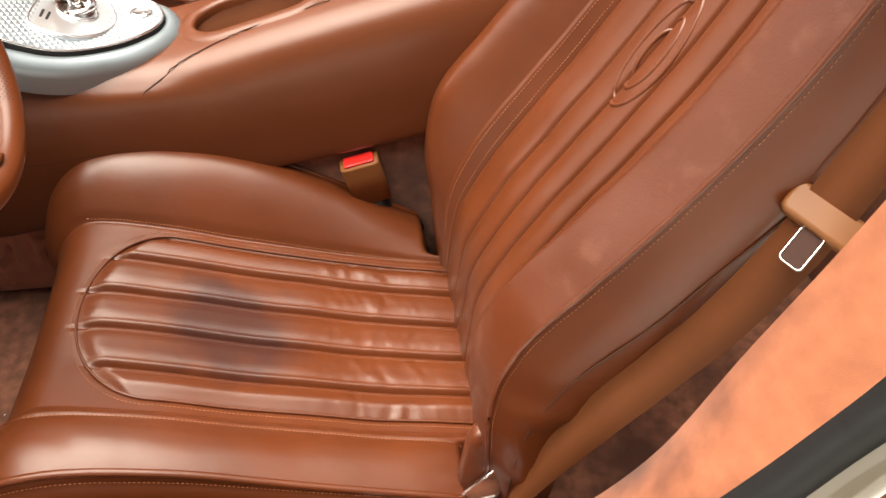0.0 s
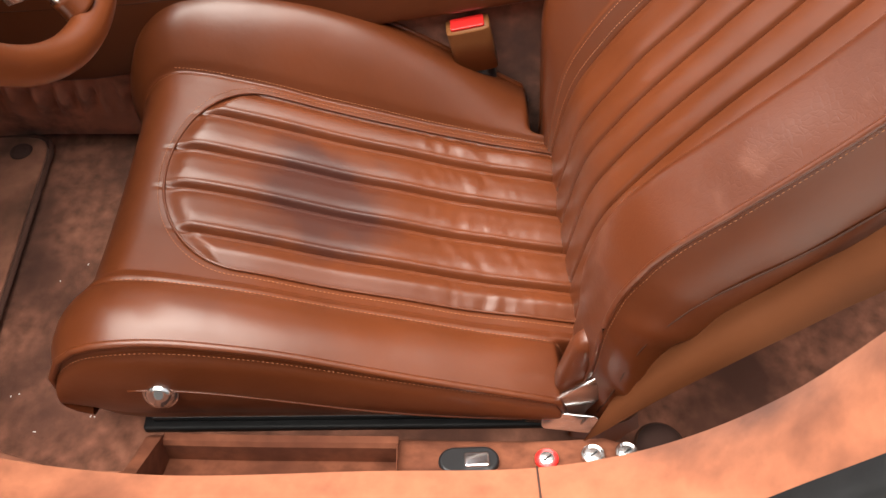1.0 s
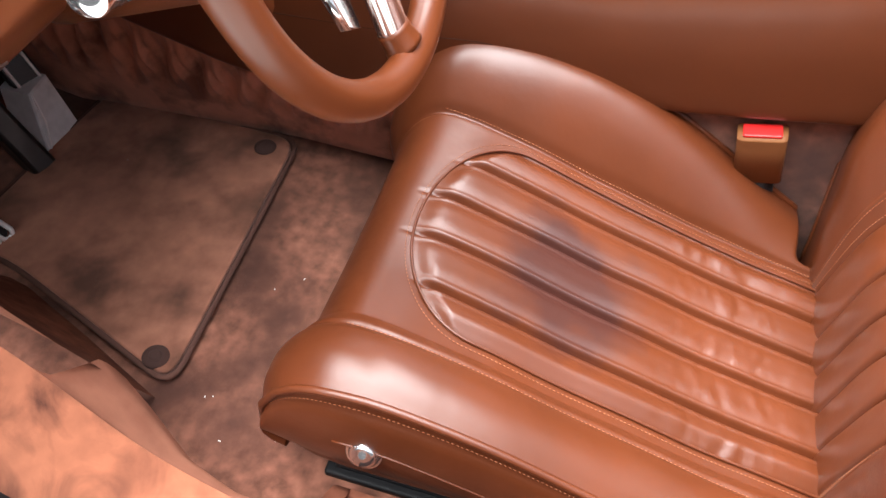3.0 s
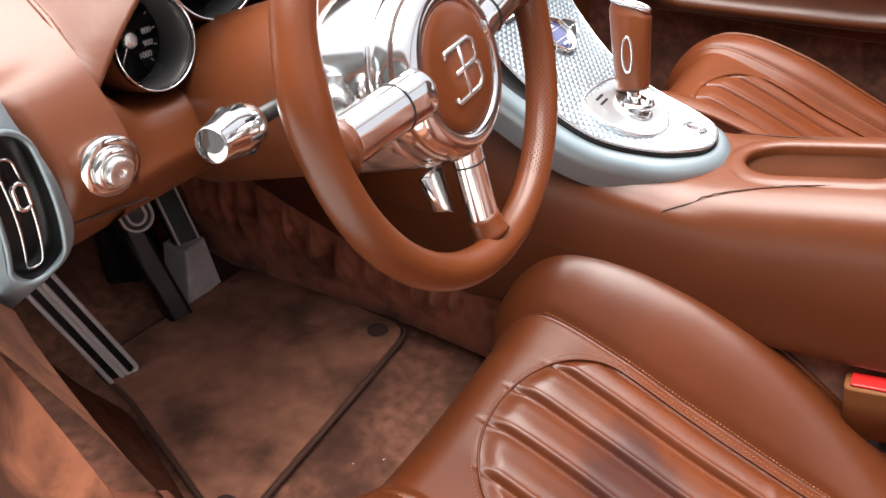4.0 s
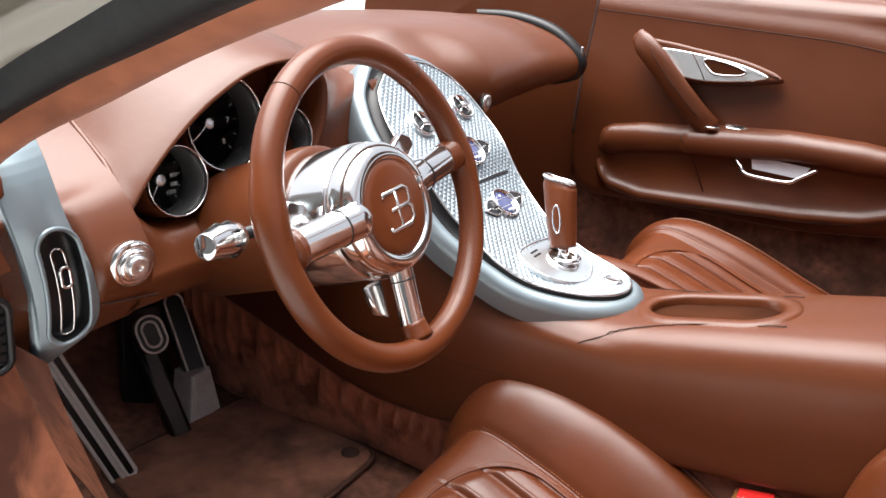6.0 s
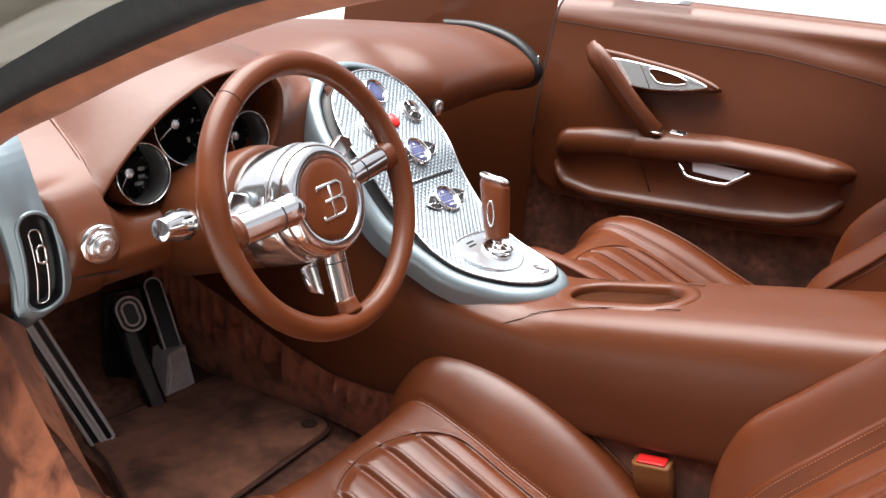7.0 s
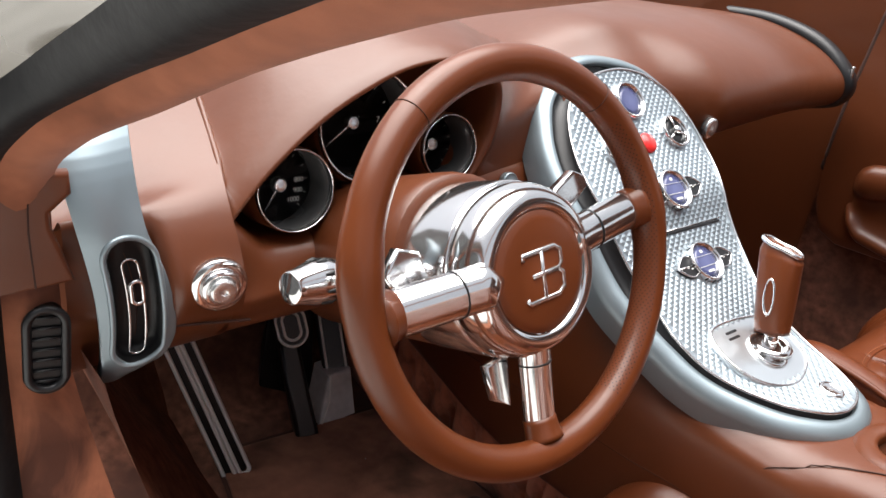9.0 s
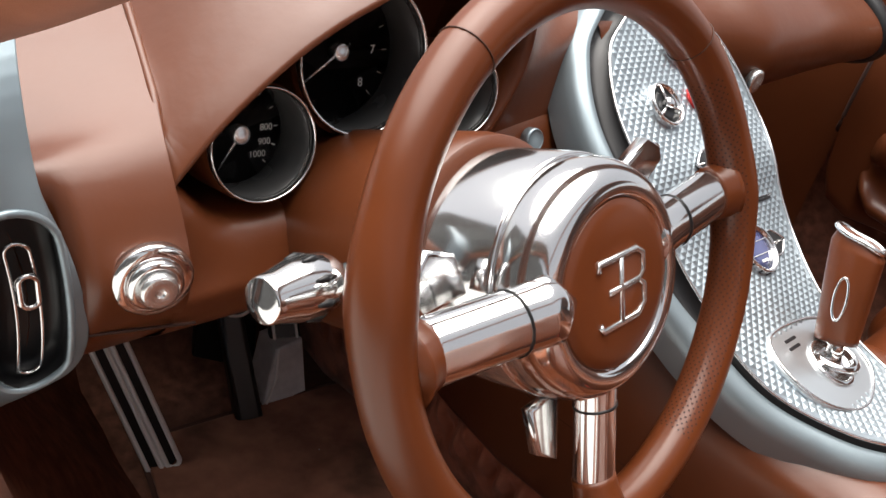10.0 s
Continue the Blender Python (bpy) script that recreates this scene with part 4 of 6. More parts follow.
# binnacle hood: from its lip back to the windscreen
LIP = [(-0.557, 0.540), (-0.519, 0.586), (-0.468, 0.631), (-0.420, 0.660), (-0.368, 0.681), (-0.31, 0.689), (-0.262, 0.682), (-0.236, 0.662), (-0.226, 0.640), (-0.227, 0.602), (-0.241, 0.565), (-0.254, 0.545)]
lip = curve([(x, 0.235, z) for x, z in LIP], 6)
rows = []
for n, p in enumerate(lip):
    k = n / (len(lip) - 1)
    side = smooth01((k - 0.55) / 0.25)
    far = Vector((p.x + 0.04, 0.60, max(0.648 - 0.03 * (1 - smooth01(k / 0.25)), p.z - 0.02)))
    kk = max(0.0, (k - 0.42) / 0.58)
    fan = Vector((interp(kk, [(0, -0.29), (0.25, -0.17), (0.45, -0.11), (0.7, -0.105), (1, -0.125)]), interp(kk, [(0, 0.60), (0.25, 0.58), (0.45, 0.38), (0.7, 0.268), (1, 0.245)]), interp(kk, [(0, 0.655), (0.25, 0.66), (0.45, 0.668), (0.7, 0.635), (1, 0.545)])))
    far = far.lerp(fan, smooth01((k - 0.28) / 0.22))
    row = []
    for s in range(13):
        t = s / 12
        q = p.lerp(far, t)
        q.z += (0.035 * (1 - side)) * math.sin(math.pi * t) * smooth01(k * 5)
        side_edge = Vector((-0.554 + 0.045 * max(0.0, min(1.6, (q.y - 0.235) / 0.175)), q.y, interp(q.y, [(0.235, 0.545), (0.29, 0.583), (0.38, 0.610), (0.50, 0.632), (0.60, 0.636)])))
        q = side_edge.lerp(q, smooth01(k / 0.22)) if s else q
        row.append(q)
    inner = [p + Vector((0, d, 0)) + (Vector((-0.39, 0.235, 0.59)) - p).normalized() * (0.008 + 0.25 * max(0, d - 0.02) * 0.3) for d in (0.12, 0.06, 0.02, 0.004)]
    lipround = [p + Vector((0, -0.003, 0)) + (Vector((-0.39, 0.235, 0.59)) - p).normalized() * 0.004]
    rows.append(inner + lipround + row)
part("instrument_hood", sheet(rows), LEATHER, dash, "leather hood arched over the gauges")

valley = [(-0.554 + 0.045 * max(0.0, min(1.6, (y - 0.235) / 0.175)), y, interp(y, [(0.235, 0.545), (0.29, 0.583), (0.38, 0.610), (0.50, 0.632), (0.60, 0.636)]) - 0.002) for y in [0.236 + 0.012 * k for k in range(31)]]
part("hood_seam", tube(valley, 0.0034, 8), LEATHER, dash, "soft seam where the hood meets the end pad")
crease = []
for x in [-0.616 + 0.012 * k for k in range(7)]:
    e = max(0.0, (abs(x) - 0.45) / 0.23)
    crease.append((x, 0.215 + 0.01 * e - 0.0135, 0.462 - 0.15 * (x + 0.628)))
part("face_crease", tube(crease, 0.0012, 6), DARK_TRIM, dash, "fine crease across the dash face")
# grey side vent panel at the end of the dash
GV = [((-0.704, 0.300, 0.655), (-0.615, 0.330, 0.650)), ((-0.700, 0.254, 0.615), (-0.636, 0.262, 0.618)), ((-0.692, 0.232, 0.56), (-0.637, 0.230, 0.560)), ((-0.683, 0.228, 0.51), (-0.621, 0.221, 0.51)),
      ((-0.677, 0.230, 0.46), (-0.614, 0.219, 0.46)), ((-0.674, 0.238, 0.42), (-0.624, 0.226, 0.428)), ((-0.672, 0.252, 0.396), (-0.645, 0.248, 0.405))]
left, right = curve([a for a, b in GV], 6), curve([b for a, b in GV], 6)
side_vent = thing("side_air_vent", (-0.645, 0.22, 0.40), "grey curved side air vent with black slot", "air vent")
OUT = Vector((-0.25, -1, 0.1)).normalized()


def vent_at(k, u, rise=0.0):
    """On the vent panel: k from 0 at its top to 1 at its foot, u across from 0 to 1."""
    n = k * (len(left) - 1)
    i = min(int(n), len(left) - 2)
    p, q = left[i].lerp(left[i + 1], n - i), right[i].lerp(right[i + 1], n - i)
    return p.lerp(q, u) + OUT * (0.013 + 0.007 * math.sin(math.pi * u) + rise)


def vent_at_z(x, z, rise=0.0):
    """The same by its height and its x."""
    lo, hi = 0.0, 1.0
    for _ in range(18):
        k = (lo + hi) / 2
        lo, hi = (k, hi) if vent_at(k, 0.5).z > z else (lo, k)
    a, b = vent_at(k, 0.0), vent_at(k, 1.0)
    return vent_at(k, max(0.0, min(1.0, (x - a.x) / (b.x - a.x))), rise)


def in_slot(p, grow=0.0):
    return math.hypot(p.x - slot_x(p.z), max(0.0, abs(p.z - SLOT[1]) - 0.042)) < 0.0195 + grow


def slot_x(z):
    """The slot leans and bows a little towards its foot."""
    return SLOT[0] - 0.07 * (z - SLOT[1]) - 1.2 * (z - SLOT[1]) ** 2


SLOT = (-0.6500, 0.492)
rows = [[vent_at(k / 180, 0) - OUT * 0.03] + [vent_at(k / 180, u / 80) for u in range(81)] + [vent_at(k / 180, 1) - OUT * 0.02] for k in range(181)]
part("bezel", sheet(rows, keep=lambda i, j: not in_slot((rows[i][j] + rows[i + 1][j + 1]) / 2, 0.001)), GREY, side_vent, "grey satin bezel")
oval = oval_line(0.039, 0.123)
part("slot", sheet([[vent_at_z(slot_x(SLOT[1] + y) + x * g, SLOT[1] + y * (1 - (1 - g) * 0.3), r) for x, y in oval] for g, r in ((1.0, 0.0), (0.97, -0.010), (0.92, -0.022), (0.5, -0.023), (0.02, -0.023))], loop_v=True), BLACK, side_vent, "deep black vent slot")
part("slot_surround", tube([vent_at_z(slot_x(SLOT[1] + y) + x, SLOT[1] + y, 0.0003) for x, y in oval_line(0.044, 0.128)], 0.0026, 8, loop=True, up=OUT), GREY, side_vent, "raised rounded lip round the slot")
part("vane", tube([vent_at_z(slot_x(SLOT[1] + y) + x, SLOT[1] + y - 0.008, -0.011) for x, y in oval_line(0.0135, 0.098)], 0.0014, 6, loop=True, up=OUT), CHROME, side_vent, "bright metal vane loop")
part("vane_knob", tube([vent_at_z(slot_x(SLOT[1] + y) + x, SLOT[1] + y + 0.010, -0.007) for x, y in pill(0.010, 0.022)], 0.0020, 6, loop=True, up=OUT), CHROME, side_vent, "bright metal thumb tab")

# leather end cap and black jamb vent
cap = thing("dash_end_cap", (-0.73, 0.22, 0.5), "saddle-brown leather dash end cap above the jamb", "dash end cap")
CM = facing((-0.72, 0.232, 0.565), (-0.15, -1, 0.05))
cap_shape = [(-0.036, 0.050), (0.024, 0.048), (0.025, 0.030), (0.008, 0.014), (0.009, 0.003), (0.024, -0.046), (-0.034, -0.052)]
part("cap", plate(cap_shape, CM @ Matrix.Translation((0, 0, -0.004)), 0.012, 0.004), LEATHER, cap)
part("cap_seam", tube([CM @ Vector((-0.006, 0.046, 0.0082)), CM @ Vector((-0.008, 0.0, 0.0082)), CM @ Vector((-0.006, -0.048, 0.0082))], 0.0008, 6), DARK_TRIM, cap, "dark seam line")
jamb_vent = thing("jamb_vent", (-0.722, 0.235, 0.42), "black oval demister vent in the suede jamb", "air vent")
JM = facing((-0.722, 0.226, 0.457), (-0.17, -1, 0.06), (0.05, 0, 1))
part("housing", tube([JM @ Vector((x, y, 0.003)) for x, y in pill(0.030, 0.076)], 0.004, 8, loop=True, up=JM.to_3x3() @ Vector((0, 0, 1))), BLACK, jamb_vent)
part("backing", plate(pill(0.032, 0.078), JM @ Matrix.Translation((0, 0, -0.012)), 0.0125, 0.001), DIAL, jamb_vent)
for k in range(7):
    y = -0.030 + 0.010 * k
    part("slat", tube([JM @ Vector((-0.013, y, 0.002)), JM @ Vector((0.013, y, 0.002))], 0.0012, 6), BLACK, jamb_vent)

# ---- gauges ----
GAUGE_WALL = material("gauge_tube", (0.05, 0.05, 0.05), 0.25)


def gauge(at, r, label, marks, needle, numbers):
    g = thing("gauge", at, label, "gauge", "dashboard gauges")
    m = facing(at, (-0.05, -1, 0.22))
    part("collar", turned([(r * 1.05, -0.050), (r * 1.03, -0.006), (r * 0.99, -0.003)], m, 48, caps=False), LEATHER, g, "leather collar round the gauge")
    part("tube", turned([(r * 0.975, -0.002), (r * 0.945, 0.0), (r * 0.93, -0.044)], m, 48, caps=False), GAUGE_WALL, g, "dark grey inner wall")
    part("bezel", turned([(r * 0.975, -0.006), (r, -0.002), (r, 0.002), (r * 0.985, 0.004), (r * 0.955, 0.003), (r * 0.94, -0.003)], m, 56, caps=False), CHROME, g, "thin bright metal bezel")
    part("dial", turned([(r * 0.945, -0.042), (0.0, -0.042)], m, 48), DIAL, g, "black dial")
    for k in range(marks):
        a = radians(225 - 270 * k / (marks - 1))
        d = Vector((math.cos(a), math.sin(a), 0))
        part("mark", tube([m @ (d * r * 0.78 + Vector((0, 0, -0.0415))), m @ (d * r * 0.86 + Vector((0, 0, -0.0415)))], 0.0005, 4), WHITE, g)
    for n, text in numbers:
        a = radians(225 - 270 * n / (marks - 1))
        f = bpy.data.curves.new("numeral", "FONT")
        f.body, f.size, f.align_x, f.align_y, f.extrude = text, r * 0.17, "CENTER", "CENTER", 0.0001
        o = bpy.data.objects.new("numeral", f)
        o.data.materials.append(WHITE)
        scene.collection.objects.link(o)
        o.parent, o.matrix_parent_inverse = g, PLACED[g].inverted()
        o.matrix_basis = m @ Matrix.Translation((r * 0.62 * math.cos(a), r * 0.62 * math.sin(a), -0.0413))
    part("needle", tube([m @ Vector((-r * 0.18 * math.cos(needle), -r * 0.18 * math.sin(needle), -0.034)), m @ Vector((r * 0.75 * math.cos(needle), r * 0.75 * math.sin(needle), -0.034))], [0.0020, 0.0006], 6), CHROME, g, "bright needle")
    part("needle_hub", turned([(0.008, -0.040), (0.0072, -0.031), (0.006, -0.030), (0.0, -0.030)], m, 20), BRUSHED, g)
    return g


gauge((-0.484, 0.238, 0.562), 0.0415, "small black power gauge with bright bezel", 12, radians(235), [(n, str(100 * (n - 1) + 1 - 1)) for n in range(9, 12)])
gauge((-0.386, 0.262, 0.611), 0.0600, "large black rev counter with bright bezel", 13, radians(215), [(10, "7"), (12, "8")])
gauge((-0.286, 0.245, 0.583), 0.0375, "small black speedometer with bright bezel", 11, radians(230), [])

# light switch and stalk
switch = thing("light_switch", (-0.579, 0.195, 0.5), "round polished metal rotary light switch", "switch")
SM = facing((-0.581, 0.197, 0.500), (-0.18, -1, 0.02))
part("rose", turned([(0.031, -0.008), (0.031, 0.002), (0.029, 0.004), (0.023, 0.006), (0.0215, 0.005)], SM @ Matrix.Diagonal((0.82, 0.82, 0.65, 1)), 40), CHROME, switch)
part("dial_ring", turned([(0.0225, 0.004), (0.021, 0.012), (0.017, 0.0145), (0.0155, 0.013)], SM @ Matrix.Diagonal((0.82, 0.82, 0.65, 1)), 40), CHROME, switch)
part("knob", turned([(0.0145, 0.010), (0.0145, 0.022), (0.0125, 0.0245), (0.004, 0.0245), (0.003, 0.0225), (0.0, 0.0225)], SM @ Matrix.Diagonal((0.82, 0.82, 0.65, 1)), 32), BRUSHED, switch)
stalk = thing("column_stalk", (-0.50, 0.10, 0.535), "polished metal column stalk with slotted grip", "stalk")
TM = facing((-0.563, 0.103, 0.541), (-1, -0.15, 0.08))
part("grip", turned([(0.0, 0.004), (0.0135, 0.004), (0.0145, 0.002), (0.015, -0.004), (0.0185, -0.018), (0.0195, -0.032), (0.0175, -0.046), (0.012, -0.054), (0.0, -0.054)], TM, 32), CHROME, stalk)
part("stem", turned([(0.007, -0.05), (0.007, -0.12), (0.0, -0.12)], TM, 20), BLACK, stalk)
for k in range(8):
    a = 2 * math.pi * k / 8
    p = TM @ Matrix.Rotation(a, 4, "Z")
    part("slot", tube([p @ Vector((0.0186, 0, -0.022)), p @ Vector((0.0192, 0, -0.030)), p @ Vector((0.0182, 0, -0.038))], [0.0012, 0.0026, 0.0012], 8), BLACK, stalk)
column = thing("steering_column", (-0.388, 0.15, 0.45), "brown leather steering column cowl behind the wheel", "steering column")
part("cowl", turned([(0.0, -0.30), (0.080, -0.28), (0.083, -0.10), (0.081, -0.085), (0.07, -0.08)], W, 40), LEATHER, column)

# ---- centre stack ----
PROFILE = curve([(0, y, z) for y, z in ((0.290, 0.690), (0.267, 0.660), (0.232, 0.620), (0.185, 0.576), (0.130, 0.533), (0.098, 0.497), (0.060, 0.464), (0.0, 0.428), (-0.055, 0.403), (-0.110, 0.392), (-0.160, 0.388), (-0.20, 0.386))], 20)
LENGTH = [0.0]
for a, b in zip(PROFILE, PROFILE[1:]):
    LENGTH.append(LENGTH[-1] + (b - a).length)


def on_stack(x, s, rise=0.0):
    """A place on the stack's curved face: x across, s metres down from its top."""
    k = min(range(len(LENGTH)), key=lambda n: abs(LENGTH[n] - s))
    a, b = PROFILE[max(k - 1, 0)], PROFILE[min(k + 1, len(PROFILE) - 1)]
    d = (b - a).normalized()
    nrm = Vector((0, d.z, -d.y))
    if nrm.z < 0:
        nrm = -nrm
    p = PROFILE[k] + d * (s - LENGTH[k])
    return Vector((x, p.y, p.z)) + nrm * (rise - 0.10 * x * x)


def stack_pose(x, s, rise=0.0):
    d = (on_stack(x, s + 0.01) - on_stack(x, s - 0.01)).normalized()
    nrm = Vector((0, d.z, -d.y))
    return facing(on_stack(x, s, rise), nrm if nrm.z > 0 else -nrm, -d)


def s_at(y):
    return LENGTH[min(range(len(PROFILE)), key=lambda n: abs(PROFILE[n].y - y))]


EDGES = ((0.263, 0.0, 0.0), (0.258, -0.054, 0.045), (0.248, -0.084, 0.075), (0.232, -0.112, 0.100), (0.200, -0.132, 0.116), (0.160, -0.140, 0.116), (0.120, -0.137, 0.104), (0.070, -0.130, 0.090),
         (0.030, -0.127, 0.076), (0.0, -0.128, 0.068), (-0.040, -0.118, 0.070), (-0.080, -0.096, 0.068), (-0.115, -0.072, 0.060), (-0.140, -0.045, 0.045), (-0.152, -0.025, 0.025), (-0.158, 0.0, 0.0))
HALF = [(s_at(y), (b - a) / 2, (a + b) / 2) for y, a, b in EDGES]


def half_at(s):
    return interp(s, [(a, b) for a, b, c in HALF]), interp(s, [(a, c) for a, b, c in HALF])


stack = thing("centre_stack", (-0.01, 0.05, 0.38), "silver engine-turned centre stack with dark grey rim", "centre console panel")
S0, S1 = HALF[0][0], HALF[-1][0]
rows = []
for i in range(121):
    s = S0 + (S1 - S0) * i / 120
    w, c = half_at(s)
    rows.append([on_stack(c - w + 2 * w * j / 30, s, 0.0002) for j in range(31)])
part("face_plate", sheet(rows), KNURL, stack, "bright satin metal face")
# diamond knurling: one small pyramid a cell
CELL = 0.0056
bm = bmesh.new()
for i in range(int((S1 - S0) / CELL)):
    s = S0 + i * CELL
    w, c = half_at(s)
    for j in range(-34, 34):
        x = j * 2 * CELL + (CELL if i % 2 else 0)
        if not c - w + CELL < x < c + w - CELL:
            continue
        ring = [bm.verts.new(on_stack(x + dx, s + ds, 0.0003)) for dx, ds in ((CELL, 0), (0, CELL), (-CELL, 0), (0, -CELL))]
        tip = bm.verts.new(on_stack(x, s, 0.0014))
        for k in range(4):
            bm.faces.new((ring[k], ring[(k + 1) % 4], tip))
part("knurling", bm, KNURL, stack, "fine diamond-shaped knurling", smooth=False, kind="stuff")
outline = [(c - w, s) for s, w, c in HALF] + [(c + w, s) for s, w, c in HALF[::-1][1:-1]]
outline = curve([(x, s, 0) for x, s in outline], 6, loop=True)


def ring_point(p, grow, rise):
    w, c = half_at(min(max(p.y, S0), S1))
    mid = Vector((c, min(max(p.y, S0 + 0.06), S1 - 0.06), 0))
    d = (Vector((p.x, p.y, 0)) - mid)
    d = d.normalized() if d.length > 1e-5 else Vector((0, 1, 0))
    q = p + d * grow
    return on_stack(q.x, q.y, rise)


part("face_edge", tube([ring_point(p, 0.0, 0.001) for p in outline], 0.0018, 8, loop=True), CHROME, stack, "bright edge of the face")


def slot_width(p):
    """The black slot between face and rim: wide beside the upper half on the driver's side."""
    upper = smooth01((s_at(-0.02) - p.y) / 0.10)
    return 0.0012 + upper * (0.005 + 0.014 * smooth01((0.02 - p.x) / 0.08))


def rim_span(p):
    return 0.62 + 0.18 * smooth01((p.y - s_at(0.12)) / 0.15)


rows = [[ring_point(p, slot_width(p) + g * rim_span(p), r) for g, r in ((0.0, -0.012), (0.001, -0.007), (0.004, -0.0052), (0.012, -0.006), (0.022, -0.010), (0.028, -0.017), (0.029, -0.026), (0.026, -0.05))] for p in outline]
part("rim", sheet(rows, loop_u=True), GREY, stack, "broad dark grey satin rim")
part("shadow_slot", sheet([[ring_point(p, g * slot_width(p), r) for g, r in ((-0.1, -0.001), (0.1, -0.014), (1.1, -0.014), (1.15, -0.010))] for p in outline], loop_u=True), BLACK, stack, "black air slot round the face")
# round and oval instruments on the stack
def dial_on(name, x, y, r, label, face, category, squash=1.0, spoke=False):
    d = thing(name, on_stack(x, s_at(y)), label, category)
    m = stack_pose(x, s_at(y))
    part("bezel", turned([(r * 1.0, -0.002), (r * 1.0, 0.006), (r * 0.95, 0.009), (r * 0.86, 0.008), (r * 0.82, 0.004)], m, 40), CHROME, d, "polished bezel")
    part("face", turned([(r * 0.84, 0.0045), (r * 0.5, 0.005), (0.0, 0.005)], m, 32), face, d)
    if spoke:
        for a in (90, 210, 330):
            v = Vector((math.cos(radians(a)), math.sin(radians(a)), 0))
            part("vane", tube([m @ (v * r * 0.15 + Vector((0, 0, 0.007))), m @ (v * r * 0.83 + Vector((0, 0, 0.007)))], 0.0016, 6), CHROME, d)
        part("nozzle_knob", turned([(r * 0.24, 0.004), (r * 0.24, 0.011), (r * 0.15, 0.013), (0, 0.013)], m, 24), CHROME, d)
    return d, m


dial_on("clock", 0.0, 0.232, 0.026, "round clock with pale blue face", LCD, "clock")
dial_on("nozzle", -0.062, 0.186, 0.024, "round black air nozzle with metal vanes", BLACK, "air nozzle", spoke=True)
dial_on("nozzle", 0.064, 0.194, 0.024, "round black air nozzle with metal vanes", BLACK, "air nozzle", spoke=True)
hazard = thing("hazard_button", on_stack(0.0, s_at(0.188)), "small domed red hazard warning button", "button")
m = stack_pose(0.0, s_at(0.188))
part("button", turned([(0.0135, 0.0), (0.013, 0.005), (0.009, 0.008), (0.0, 0.009)], m, 28, squash=1.05), RED, hazard)
for y, label in ((0.132, "climate display with round bezel and eye-shaped keys"), (0.062, "audio display with round bezel and eye-shaped keys")):
    d, m = dial_on("control_display", 0.0, y, 0.0275, label, LCD, "control unit")
    for side in (-1, 1):
        eye = [(side * (0.024 + 0.033 * k / 10), 0.0140 * math.sin(math.pi * (0.28 + 0.72 * k / 10))) for k in range(11)]
        eye += [(x, -yy) for x, yy in eye[::-1][1:]]
        part("key_panel", plate(eye, m, 0.004, 0.001), BLACK, d, "black eye-shaped key panel")
        for k in (0, 1, 2):
            part("key_mark", plate(rounded_box(0.003, 0.0014, 0.0004), m @ Matrix.Translation((side * (0.031 + 0.007 * k), -0.0035 + 0.002 * k, 0.0034)), 0.0012, 0.0003), WHITE, d, "small printed key mark")
        part("key_divider", tube([m @ Vector((side * 0.026, 0, 0.0044)), m @ Vector((side * 0.055, 0, 0.0044))], 0.0009, 6), CHROME, d, "polished divider between the keys")
        part("key_frame", tube([m @ Vector((x, yy, 0.004)) for x, yy in eye], 0.0013, 6, loop=True, up=m.to_3x3() @ Vector((0, 0, 1))), CHROME, d, "polished key frame")
    part("dash_line", tube([m @ Vector((-0.018, -0.006, 0.0055)), m @ Vector((0.018, -0.006, 0.0055))], 0.0004, 4), WHITE, d)
    part("dash_line", tube([m @ Vector((-0.019, 0.008, 0.0055)), m @ Vector((0.019, 0.008, 0.0055))], 0.0003, 4), WHITE, d)
    part("print_bar", plate(rounded_box(0.012, 0.003, 0.0008), m @ Matrix.Translation((0.0, -0.013, 0.0048)), 0.0008, 0.0002), WHITE, d, "small unreadable printed bar")
    part("print_bar", plate(rounded_box(0.005, 0.004, 0.0008), m @ Matrix.Translation((0.0, 0.014, 0.0048)), 0.0008, 0.0002), WHITE, d, "small unreadable printed bar")
    for k in range(14):
        w = 2 * math.pi * k / 14
        part("bezel_notch", tube([m @ Vector((0.0268 * math.cos(w), 0.0268 * math.sin(w), 0.002)), m @ Vector((0.0268 * math.cos(w), 0.0268 * math.sin(w), 0.0066))], 0.0016, 6), DIAL, d, "dark notch in the bezel")
slot = thing("disc_slot", on_stack(0, s_at(0.101)), "narrow black disc slot in the metal face", "disc slot")
m = stack_pose(-0.005, s_at(0.098))
part("slot", plate(pill(0.150, 0.0035), m, 0.0025, 0.0008), BLACK, slot)
part("lip", tube([m @ Vector((-0.076, 0.003, 0.001)), m @ Vector((0.076, 0.003, 0.001))], 0.0012, 6), CHROME, slot)
# gear lever and its plate
lever = thing("gear_lever", (0.0, -0.05, 0.395), "leather-wrapped gear lever with polished metal top", "gear lever")
m = stack_pose(-0.012, s_at(-0.052))
gate_shape = curve([(-0.072, 0.030, 0), (-0.05, 0.052, 0), (0.02, 0.050, 0), (0.055, 0.035, 0), (0.062, 0.0, 0), (0.05, -0.030, 0), (0.0, -0.050, 0), (-0.045, -0.038, 0), (-0.070, -0.008, 0)], 5, loop=True)
part("gate_plate", plate([(p.x, p.y) for p in gate_shape], m, 0.005, 0.002), GATE, lever, "satin metal gate plate")
part("gate_rim", tube([m @ Vector((p.x * 0.97, p.y * 0.97, 0.0055)) for p in gate_shape], 0.0016, 6, loop=True, up=m.to_3x3() @ Vector((0, 0, 1))), CHROME, lever, "polished raised rim of the gate plate")
